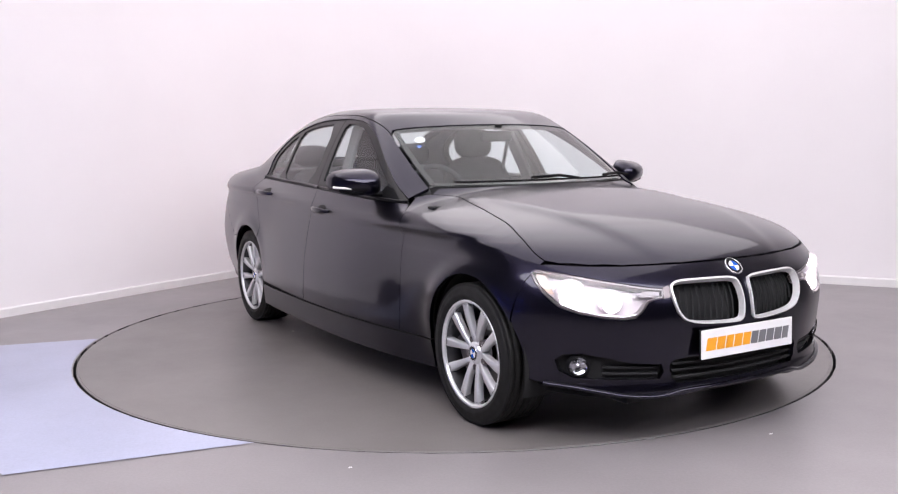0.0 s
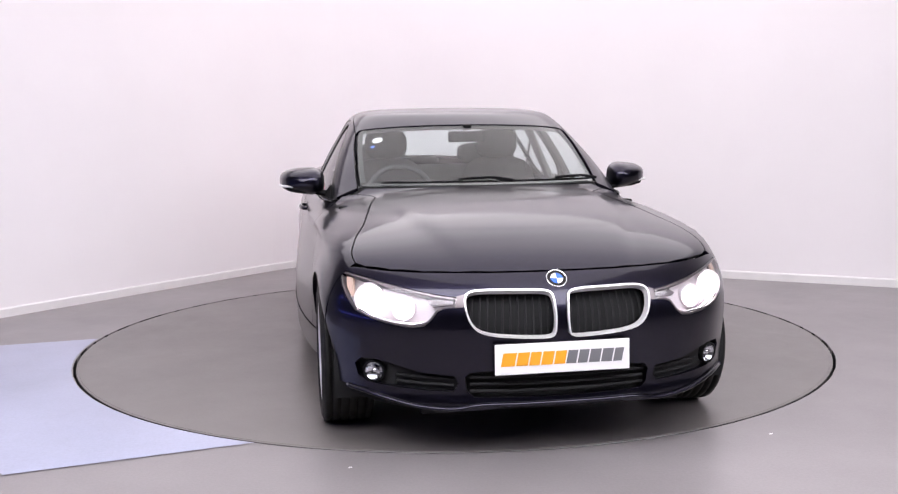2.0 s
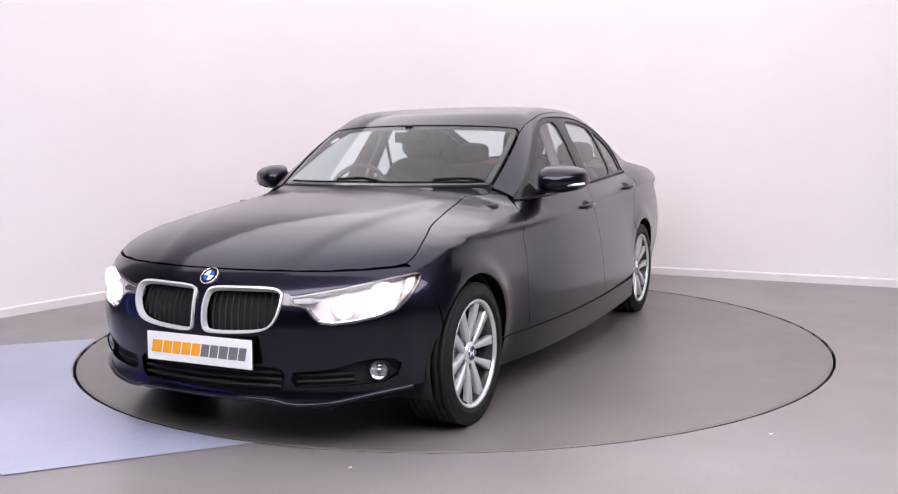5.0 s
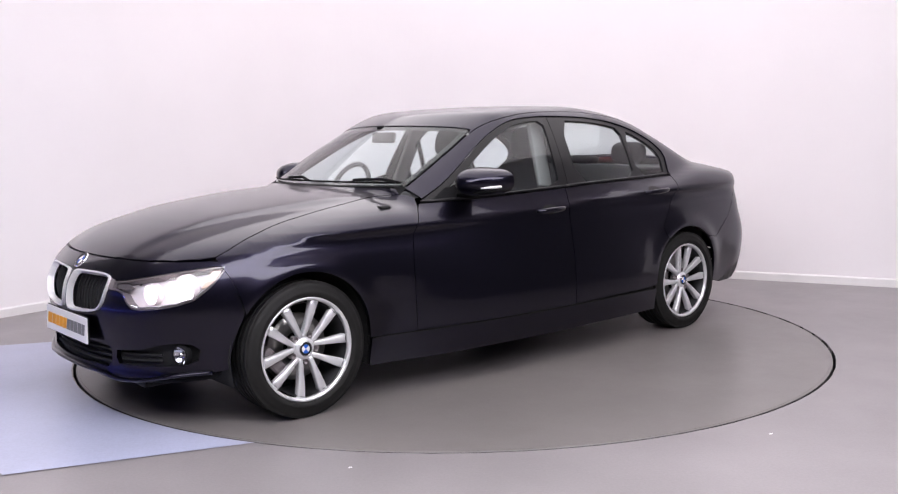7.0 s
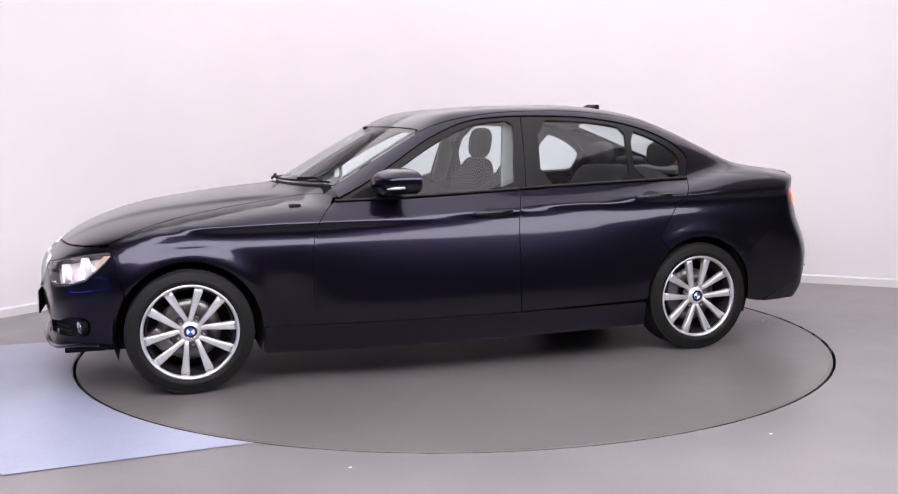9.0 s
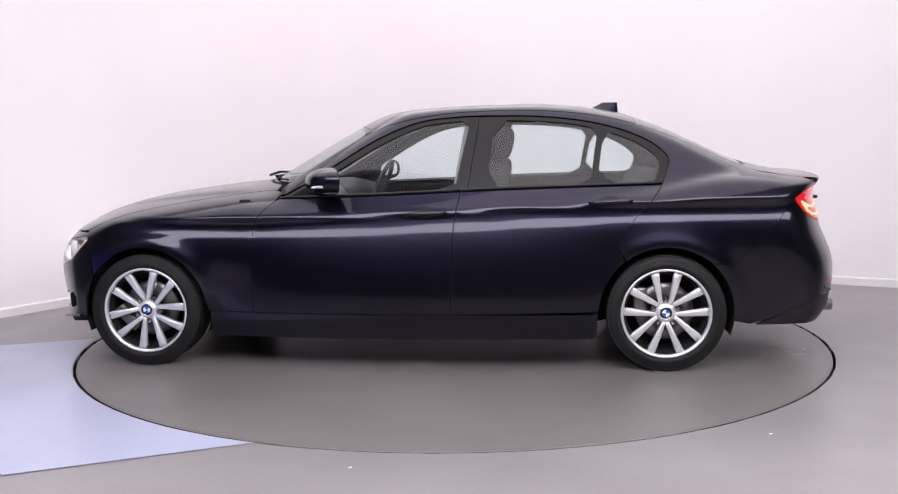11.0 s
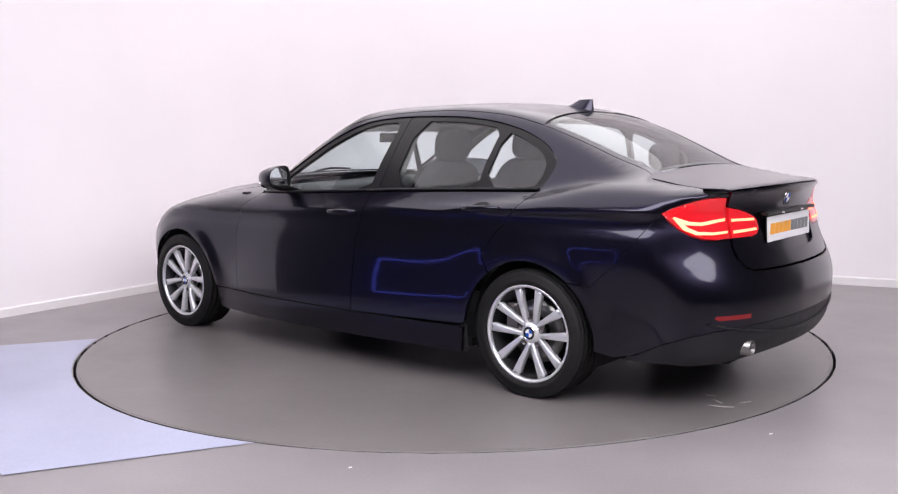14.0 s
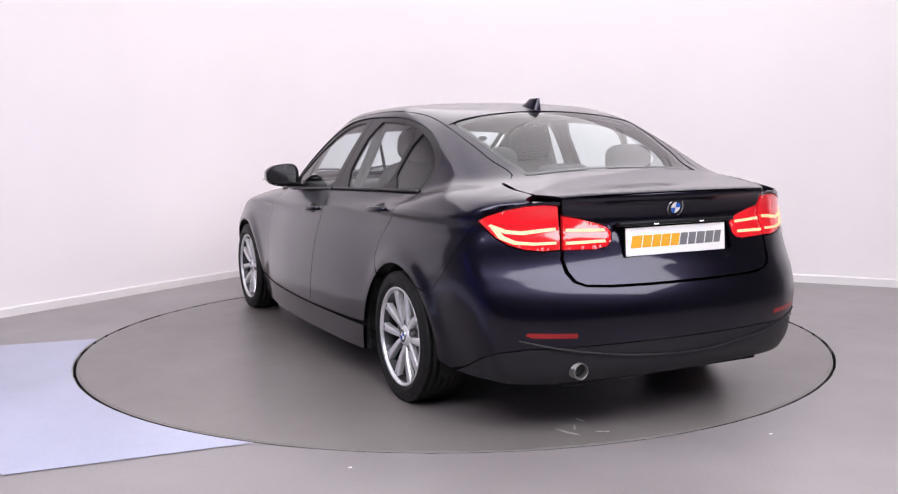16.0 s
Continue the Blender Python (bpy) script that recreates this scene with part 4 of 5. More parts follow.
    # chrome bridge between lamp and kidney
    part("bridge", skin(deg((21.6, 0.642), (23.3, 0.634), (23.3, 0.594), (21.4, 0.598)), "F", step=0.012, lift=0.002, depth=0.01, gap=0, flip=fl), M_LAMPDARK, bumper, "dark chrome bridge strip")

    # tail lamps
    lamp = part("tail_lamp", skin(LAMP_OUT, "R", step=0.012, lift=0.0, depth=0.03, gap=0.002, flip=fl, bulge=0.006), M_RED, car, "red glowing tail lamp")
    part("light_bar", skin(deg((47.0, 0.872), (43.5, 0.842), (39.5, 0.836), (35, 0.846), (32.6, 0.850), (32.6, 0.862), (36, 0.858), (40, 0.850), (43.0, 0.856), (46.5, 0.880)), "R", step=0.008, lift=0.0075, depth=0.004, gap=0, flip=fl), M_REDGLOW, lamp, "orange-red glowing light bar")
    part("light_bar", skin(deg((46.5, 0.865), (44.5, 0.822), (41.5, 0.800), (37, 0.795), (32.4, 0.798), (32.4, 0.808), (37, 0.806), (41, 0.812), (43.5, 0.832), (45.3, 0.868)), "R", step=0.008, lift=0.0075, depth=0.004, gap=0, flip=fl), M_REDGLOW, lamp, "orange-red glowing light bar")
    lamp2 = part("boot_lamp", skin(LAMP_IN, "R", step=0.012, lift=0.0, depth=0.03, gap=0.002, flip=fl, bulge=0.006), M_RED, boot, "red glowing boot lid lamp")
    for z0, z1 in ((0.850, 0.846), (0.800, 0.804)):
        part("light_bar", skin(deg((30.3, z0 + 0.006), (21.0, z1 + 0.005), (20.8, z1 - 0.006), (30.3, z0 - 0.006)), "R", step=0.008, lift=0.0075, depth=0.004, gap=0, flip=fl), M_REDGLOW, lamp2, "orange-red glowing light bar")

both("lamp_cap", M_PAINT, car, deg((31.6, 0.952), (35, 0.956), (39, 0.952), (43, 0.937), (43, 0.950), (39, 0.962), (35, 0.967), (31.6, 0.967)), "R", step=0.01, lift=-0.0012, depth=0.0, gap=0.0)
# rear bumper
seam_r = conv(BUMP_R, "S", "R")
arch_r = conv(ARCH_BACK, "S", "R")
lowlamp = [(a, z - 0.004) for a, z in LAMP_OUT[6:]]
rb_half = deg((0, 0.622), (10, 0.622), (20, 0.624), (26, 0.631), (28.8, 0.650), (30.6, 0.688), (31.5, 0.74)) + lowlamp[1:] + seam_r + arch_r + deg((60, 0.245), (54, 0.275), (49, 0.330), (44, 0.372), (38, 0.392), (28, 0.398), (16, 0.400), (0, 0.401))
rbump = part("rear_bumper", skin(halvesF(rb_half), "R", step=0.02, depth=0.02, gap=0.0012), M_PAINT, car, "dark blue rear bumper")
part("rear_valance", skin(halvesF(deg((0, 0.397), (16, 0.396), (28, 0.394), (38, 0.388), (44, 0.368), (49, 0.326), (54, 0.270), (58, 0.240), (44, 0.234), (34, 0.234), (26, 0.240), (16, 0.246), (0, 0.248))), "R", step=0.022, lift=-0.004, depth=0.02, gap=0), M_VALANCE, rbump, "dark lower rear valance")
q = project(np.array(deg(*[(a, 0.330 + 0.00006 * a * a) for a in np.linspace(-40, 40, 40)])), "R")
bm = bmesh.new()
tube(bm, [Vector(v) for v in q], 0.006, 6)
part("valance_crease", smooth(bm), M_VALANCE, rbump)
for fl in (False, True):
    part("reflector", skin(deg((28.0, 0.452), (38.0, 0.458), (38.4, 0.448), (37.2, 0.438), (28.0, 0.433)), "R", step=0.012, lift=0.001, depth=0.006, gap=0, flip=fl), M_REDDIM, rbump, "red bumper reflector")
bm = bmesh.new()
lathe(bm, ((0.034, 0.10), (0.034, -0.012), (0.031, -0.015), (0.029, -0.012), (0.029, 0.08)), 28, "X", Matrix.Translation((-2.318, 0.505, 0.296)))
ex = part("exhaust_pipe", smooth(bm), M_DISCB, car, "round steel exhaust tailpipe")
# black disc set in the pipe for the shade of its inside
bm = bmesh.new()
lathe(bm, ((0.029, 0.06), (0.0, 0.06)), 20, "X", Matrix.Translation((-2.318, 0.505, 0.296)))
part("pipe_shade", bm, M_LINER, ex)
for fl in (False, True):
    p3 = project(np.array([(x, 0.301) for x in np.linspace(1.03, -1.03, 40)]), "S")
    bm = bmesh.new()
    tube(bm, [Vector((q[0], -q[1] if fl else q[1], q[2])) for q in p3 + normals(p3) * 0.001], 0.003, 6)
    part("sill_seal", smooth(bm), M_BLACK, car, "black seal along the sill")

# ---- dark inner body behind the panels ---------------------------------------
for i, fl in enumerate((False, True)):
    part("inner_panel", skin([(0.80, 0.29), (0.80, 0.86), (0.66, 0.895), (0.0, 0.918), (-0.36, 0.935), (-0.30, 0.29)], "S", step=0.06, lift=-0.035, depth=0, gap=0, flip=fl), M_LINER, front_doors[i], "dark inner door")
    part("inner_panel", skin([(-0.28, 0.29), (-0.34, 0.935), (-1.40, 0.955), (-1.12, 0.60), (-1.03, 0.29)], "S", step=0.06, lift=-0.035, depth=0, gap=0, flip=fl), M_LINER, rear_doors[i], "dark inner door")
    part("inner_wing", skin([(0.64, 0.885), (0.70, 0.93), (1.0, 0.90), (1.3, 0.86), (1.74, 0.72), (1.70, 0.50)] + arc(HUB_F, HUB_Z, ARCH + 0.004, 32, 172, 20) + [(0.78, 0.30), (0.76, 0.80)], "S", step=0.05, lift=-0.03, depth=0, gap=0, flip=fl), M_LINER, car)
    part("inner_sill", skin([(1.05, 0.31), (1.05, 0.16), (-1.05, 0.17), (-1.05, 0.31)], "S", step=0.06, lift=-0.03, depth=0, gap=0, flip=fl), M_LINER, car)
    for hx in (HUB_F, HUB_R):
        bm = bmesh.new()
        sy = -1 if fl else 1
        rows = []
        for k in range(25):
            a = radians(-20 + 220 * k / 24)
            c, s = hx + 0.358 * math.cos(a), HUB_Z + 0.358 * math.sin(a)
            rows.append([bm.verts.new((c, y * sy, s)) for y in (0.835 if hx > 0 else 0.832, 0.50)] + [bm.verts.new((hx, 0.50 * sy, HUB_Z))])
        for a, b in zip(rows[:-1], rows[1:]):
            bm.faces.new((a[0], b[0], b[1], a[1]))
            bm.faces.new((a[1], b[1], b[2]))
        part("wheel_arch", smooth(bm), M_LINER, car, "black wheel arch liner")
for nm, *bx in (("floor_pan", 0, 0, 0.20, 2.0, 1.60, 0.05), ("rear_pan", -1.55, 0, 0.24, 1.35, 1.04, 0.06), ("front_pan", 1.45, 0, 0.20, 1.10, 1.04, 0.05), ("engine", 1.50, 0, 0.43, 0.96, 0.98, 0.44),
                ("boot_well", -1.70, 0, 0.50, 0.96, 0.96, 0.46), ("bulkhead", 0.86, 0, 0.55, 0.06, 1.50, 0.70), ("seat_bulkhead", -1.50, 0, 0.66, 0.03, 1.42, 0.66), ("boot_cover", -1.78, 0, 0.925, 0.56, 1.40, 0.02)):
    bm = bmesh.new()
    box(bm, *bx, bevel=0.005)
    part(nm, bm, M_LINER, car)
both("inner_quarter", M_LINER, car, [(-1.37, 0.955), (-1.46, 1.02), (-1.47, 1.14), (-1.75, 1.06), (-1.95, 1.0), (-2.02, 0.90), (-1.95, 0.76), (-1.74, 0.56)] + arc(HUB_R, HUB_Z, ARCH + 0.004, 130, 53, 12) + [(-1.24, 0.78)], "S", step=0.05, lift=-0.03, depth=0, gap=0)

# ---- wheels ------------------------------------------------------------------
def disc_faces(bm, r, h, m, n=24, a0=0.0, a1=360.0):
    c = bm.verts.new(m @ Vector((0, h, 0)))
    ring = [bm.verts.new(m @ Vector((r * math.cos(radians(a0 + (a1 - a0) * k / n)), h, r * math.sin(radians(a0 + (a1 - a0) * k / n))))) for k in range(n + 1)]
    for k in range(n):
        bm.faces.new((c, ring[k + 1], ring[k]))


def roundel(parent, m, r):
    """A round badge: chrome rim, dark ring and blue and white quarters."""
    bm = bmesh.new()
    lathe(bm, ((r, -0.004), (r, 0.002), (r * 0.95, 0.0035), (r * 0.90, 0.002)), 32, "Y", m)
    bd = part("badge", smooth(bm), M_CHROME, parent, "round chrome-rimmed badge")
    bm = bmesh.new()
    lathe(bm, ((r * 0.92, 0.001), (r * 0.60, 0.0015)), 32, "Y", m)
    part("badge_ring", smooth(bm), M_GLOSSB, bd)
    for k in range(4):
        bm = bmesh.new()
        disc_faces(bm, r * 0.60, 0.002, m, 8, k * 90, k * 90 + 90)
        bmesh.ops.recalc_face_normals(bm, faces=bm.faces)
        part("badge_quarter", bm, M_BLUEP if k % 2 else M_WHITE, bd)
    return bd


def wheel():
    """A wheel about its hub; its outer side faces +y."""
    I = Matrix.Identity(4)
    root = new("wheel")
    bm = bmesh.new()
    prof = [(0.226, -0.10), (0.250, -0.108), (0.280, -0.106), (0.298, -0.092)]
    for y in (-0.086, -0.052, -0.018, 0.018, 0.052, 0.086):
        prof += [(0.3045, y - 0.013), (0.3060, y), (0.3045, y + 0.013), (0.2975, y + 0.0135), (0.2975, y + 0.0195)]
    prof = prof[:-2] + [(0.300, 0.094), (0.290, 0.103), (0.276, 0.1085), (0.262, 0.1095), (0.260, 0.1110), (0.250, 0.1105), (0.240, 0.106), (0.232, 0.100), (0.226, 0.098)]
    lathe(bm, prof, 72)
    bmesh.ops.recalc_face_normals(bm, faces=bm.faces)
    part("tyre", smooth(bm), M_TYRE, root, "black road tyre with grooved tread")
    # barrel coloured near black for the shade behind the spokes
    bm = bmesh.new()
    lathe(bm, ((0.205, -0.10), (0.200, 0.02), (0.204, 0.070), (0.211, 0.092)), 72)
    part("rim_barrel", smooth(bm), M_ALLOY_SHADE, root)
    bm = bmesh.new()
    lathe(bm, ((0.2165, 0.080), (0.2185, 0.094), (0.222, 0.1005), (0.227, 0.1035), (0.2325, 0.1035), (0.2335, 0.099), (0.229, 0.094)), 72)
    bmesh.ops.recalc_face_normals(bm, faces=bm.faces)
    part("rim_lip", smooth(bm), M_ALLOY, root, "silver alloy rim lip")
    for k in range(5):
        for off in (-1, 1):
            bm = bmesh.new()
            a = radians(90 + 72 * k)
            rows = []
            base_a = a + radians(off * 31.0)
            tip_a = a + radians(off * 15.8)
            p0 = Vector((0.044 * math.cos(base_a), 0, 0.044 * math.sin(base_a)))
            p1 = Vector((0.217 * math.cos(tip_a), 0, 0.217 * math.sin(tip_a)))
            d = (p1 - p0).normalized()
            sd = Vector((-d.z, 0, d.x))
            for t in np.linspace(0, 1, 9):
                c = p0.lerp(p1, t)
                w = 0.0105 + 0.0118 * t ** 1.4
                h = 0.072 + 0.020 * t ** 0.8 + 0.004 * math.sin(math.pi * t)
                row = []
                for u, dh in ((-1.0, -0.028), (-1.0, -0.006), (-0.78, 0.0), (0.0, -0.0035), (0.78, 0.0), (1.0, -0.006), (1.0, -0.028)):
                    row.append(bm.verts.new(c + sd * (w * u) + Vector((0, h + dh, 0))))
                rows.append(row)
            for r0, r1 in zip(rows[:-1], rows[1:]):
                for i in range(6):
                    bm.faces.new((r0[i], r0[i + 1], r1[i + 1], r1[i]))
            bm.faces.new(rows[0])
            bm.faces.new(rows[-1][::-1])
            bmesh.ops.recalc_face_normals(bm, faces=bm.faces)
            part("spoke", smooth(bm), M_ALLOY, root)
    bm = bmesh.new()
    lathe(bm, ((0.055, 0.02), (0.055, 0.060), (0.051, 0.070), (0.042, 0.078), (0.036, 0.082), (0.0, 0.082)), 40)
    bmesh.ops.recalc_face_normals(bm, faces=bm.faces)
    part("hub", smooth(bm), M_ALLOY, root)
    for k in range(5):
        a = radians(90 + 72 * k + 0)
        m = Matrix.Translation((0.063 * math.cos(a), 0.066, 0.063 * math.sin(a)))
        bm = bmesh.new()
        lathe(bm, ((0.0135, -0.02), (0.0135, 0.006), (0.011, 0.007), (0.010, -0.004), (0.0, -0.004)), 14, "Y", m)
        part("wheel_bolt", smooth(bm), M_LAMPDARK, root)
    roundel(root, Matrix.Translation((0, 0.083, 0)), 0.033)
    bm = bmesh.new()
    lathe(bm, ((0.07, -0.01), (0.07, 0.010), (0.150, 0.010), (0.152, 0.004), (0.152, -0.012), (0.07, -0.012)), 48)
    bmesh.ops.recalc_face_normals(bm, faces=bm.faces)
    part("brake_disc", smooth(bm), M_DISCB, root, "steel brake disc")
    bm = bmesh.new()
    box(bm, 0.13, 0.01, 0.05, 0.07, 0.07, 0.16, bevel=0.015)
    part("brake_caliper", bm, M_LAMPDARK, root)
    bm = bmesh.new()
    lathe(bm, ((0.204, -0.095), (0.0, -0.095)), 40)
    part("inner_cover", bm, M_LINER, root)
    return root


w0 = wheel()
w0.parent = car
w0["label"] = "silver ten-spoke alloy wheel with black tyre"
w0.matrix_basis = pose(HUB_F, 0.772, HUB_Z, 0, 43, 0)
for hx, hy, turn, spin in ((HUB_R, 0.786, 0, 0), (HUB_F, -0.772, 180, 30), (HUB_R, -0.782, 180, 10)):
    copy_thing(w0, pose(hx, hy, HUB_Z, 0, spin, turn)).parent = car

# ---- mirrors, handles, wipers, aerial, badges, plates ------------------------
for i, fl in enumerate((False, True)):
    sy = -1 if fl else 1
    door = front_doors[i]
    # housing: a swollen shell, flat at the back
    bm = bmesh.new()
    nu, nv = 28, 16
    rows = []
    for j in range(nv + 1):
        v = j / nv
        x = -0.075 + 0.155 * v
        s = math.sqrt(max(0.0, 1 - v ** 2.4)) * 0.97 + 0.03
        row = []
        for k in range(nu):
            a = 2 * math.pi * k / nu
            c, sn = math.cos(a), math.sin(a)
            q = (abs(c) ** 3.0 + abs(sn) ** 3.0) ** (-1 / 3.0)
            yy = 0.118 * c * q * (s ** 0.8)
            zz = 0.073 * sn * q * s
            zz *= 1.0 - 0.22 * (yy / 0.118) if sn > 0 else 0.92 - 0.12 * (yy / 0.118)
            row.append(bm.verts.new((0.375 + x - 0.05 * (yy / 0.118) + 0.02, (0.912 + yy) * sy, 1.000 + zz + 0.006 * (yy / 0.118))))
        rows.append(row)
    for a, b in zip(rows[:-1], rows[1:]):
        for k in range(nu):
            bm.faces.new((a[k], a[(k + 1) % nu], b[(k + 1) % nu], b[k]))
    bm.faces.new(rows[-1])
    rimv = [v.co.copy() for v in rows[0]]
    bmesh.ops.recalc_face_normals(bm, faces=bm.faces)
    mr = part("door_mirror", smooth(bm), M_PAINT, door, "dark blue door mirror with black base")
    cen = sum(rimv, Vector()) / len(rimv)
    bm = bmesh.new()
    f = bm.faces.new([bm.verts.new(cen + (v - cen) * 0.93 + Vector((0.008, 0, 0))) for v in rimv])
    part("mirror_glass", bm, M_MIRROR, mr, "silver mirror glass")
    bm = bmesh.new()
    ring = [[bm.verts.new(cen + (v - cen) * s + Vector((o, 0, 0))) for v in rimv] for s, o in ((1.0, 0.0), (0.985, -0.004), (0.94, -0.002), (0.92, 0.012))]
    for a, b in zip(ring[:-1], ring[1:]):
        for k in range(nu):
            bm.faces.new((a[k], a[(k + 1) % nu], b[(k + 1) % nu], b[k]))
    part("mirror_rim", smooth(bm), M_BLACK, mr)
    # black lower shell and stalk
    bm = bmesh.new()
    secs = ((0.74, 0.400, 0.926, 0.055, 0.017), (0.80, 0.395, 0.940, 0.052, 0.017), (0.86, 0.385, 0.951, 0.060, 0.016), (0.93, 0.368, 0.953, 0.066, 0.015), (0.985, 0.350, 0.962, 0.058, 0.012), (1.005, 0.338, 0.972, 0.030, 0.006))
    rows = [[bm.verts.new((x + hx * math.cos(2 * math.pi * k / 14), y * sy, z + hz * math.sin(2 * math.pi * k / 14))) for k in range(14)] for y, x, z, hx, hz in secs]
    for a, b in zip(rows[:-1], rows[1:]):
        for k in range(14):
            bm.faces.new((a[k], a[(k + 1) % 14], b[(k + 1) % 14], b[k]))
    bm.faces.new(rows[0])
    bm.faces.new(rows[-1])
    bmesh.ops.recalc_face_normals(bm, faces=bm.faces)
    part("mirror_base", smooth(bm), M_BLACK, mr, "black mirror foot")
    bm = bmesh.new()
    tube(bm, [(0.455, 0.855 * sy, 0.974), (0.447, 0.90 * sy, 0.975), (0.428, 0.965 * sy, 0.976), (0.392, 1.014 * sy, 0.979), (0.358, 1.028 * sy, 0.981)], 0.0065, 8)
    part("indicator_strip", smooth(bm), M_WHITE, mr, "pale indicator strip")
    # triangular sail behind the mirror
    part("mirror_sail", skin([(0.60, 0.915), (0.40, 0.905), (0.44, 0.985), (0.50, 0.975)], "S", step=0.02, lift=-0.003, depth=0.01, gap=0, flip=fl), M_BLACK, mr)
    for owner, x0, x1, z0, z1 in ((front_doors[i], -0.045, -0.265, 0.826, 0.834), (rear_doors[i], -1.000, -1.225, 0.880, 0.890)):
        xs = np.linspace(x0, x1, 13)
        p3 = project(np.stack([xs, np.linspace(z0, z1, 13)], 1), "S")
        bm = bmesh.new()
        rows = []
        for k, q in enumerate(p3):
            t = k / 12
            out = 0.014 + 0.030 * math.sin(math.pi * min(1, max(0, t))) ** 0.55
            hz = 0.0155 * (0.55 + 0.45 * math.sin(math.pi * t) ** 0.6)
            rows.append([bm.verts.new((q[0], (q[1] + out - 0.011 + 0.010 * math.cos(2 * math.pi * j / 10)) * sy, q[2] + hz * math.sin(2 * math.pi * j / 10))) for j in range(10)])
        for a, b in zip(rows[:-1], rows[1:]):
            for j in range(10):
                bm.faces.new((a[j], a[(j + 1) % 10], b[(j + 1) % 10], b[j]))
        bm.faces.new(rows[0])
        bm.faces.new(rows[-1])
        bmesh.ops.recalc_face_normals(bm, faces=bm.faces)
        hd = part("door_handle", smooth(bm), M_PAINT, owner, "body-coloured pull handle")
        xm, zm = (x0 + x1) / 2, (z0 + z1) / 2
        # flat black oval on the door skin: the finger recess's shade as colour
        cup = [(xm + 0.060 * math.cos(2 * math.pi * k / 24), zm + 0.027 * math.sin(2 * math.pi * k / 24)) for k in range(24)]
        part("cup_shade", skin(cup, "S", step=0.012, lift=0.0012, depth=0.0, gap=0, flip=fl), M_LINER, hd, "flat dark oval painting the shade of the finger recess")

# wipers
for y0, y1, x0 in ((-0.52, 0.10, 0.0), (0.02, 0.60, 0.0)):
    ys = np.linspace(y0, y1, 16)
    q = project(np.stack([bow(0.850, ys, 0.56) + 0.0 * ys, ys], 1), "T")
    nn = normals(q)
    bm = bmesh.new()
    tube(bm, q + nn * 0.008, 0.0055, 6)
    wp = part("wiper", smooth(bm), M_BLACK, car, "black wiper blade")
    bm = bmesh.new()
    tube(bm, [Vector(q[9] + nn[9] * 0.022), Vector(q[13] + nn[13] * 0.03), Vector((q[15][0] + 0.05, y1 + 0.02, q[15][2] + 0.012))], 0.008, 6)
    part("wiper_arm", smooth(bm), M_BLACK, wp)

# shark-fin aerial
bm = bmesh.new()
rows = []
for t in np.linspace(0, 1, 12):
    x0, x1 = -1.015 - 0.105 * t ** 0.9, -1.215 + 0.006 * t
    z = 1.352 + 0.068 * t
    w = 0.036 * (1 - 0.75 * t) + 0.002
    row = []
    for k in range(16):
        a = 2 * math.pi * k / 16
        xm, hx = (x0 + x1) / 2, (x0 - x1) / 2
        xx = xm + hx * math.cos(a)
        zz = z + (0.030 * (xx + 1.215) / 0.185 if t == 0 else 0.026 * (xx + 1.215) / 0.185 * (1 - t))
        row.append(bm.verts.new((xx, w * math.sin(a), zz)))
    rows.append(row)
for a, b in zip(rows[:-1], rows[1:]):
    for k in range(16):
        bm.faces.new((a[k], a[(k + 1) % 16], b[(k + 1) % 16], b[k]))
bm.faces.new(rows[-1])
bmesh.ops.recalc_face_normals(bm, faces=bm.faces)
part("roof_aerial", smooth(bm), M_PAINT, car, "dark shark-fin roof aerial")


def facing(view, a, z, lift):
    """A frame on the form: +y along the outward normal, z upright."""
    p = project(np.array([(radians(a), z)]), view)
    n = Vector(normals(p)[0])
    o = Vector(p[0]) + n * lift
    x = Vector((0, 0, 1)).cross(n).normalized() * -1
    zz = x.cross(n)
    m = Matrix((x, n, zz)).transposed().to_4x4()
    m.translation = o
    return m


roundel(bumper, facing("F", 0, 0.688, 0.002), 0.041)
roundel(boot, facing("R", 0, 0.925, 0.002), 0.041)


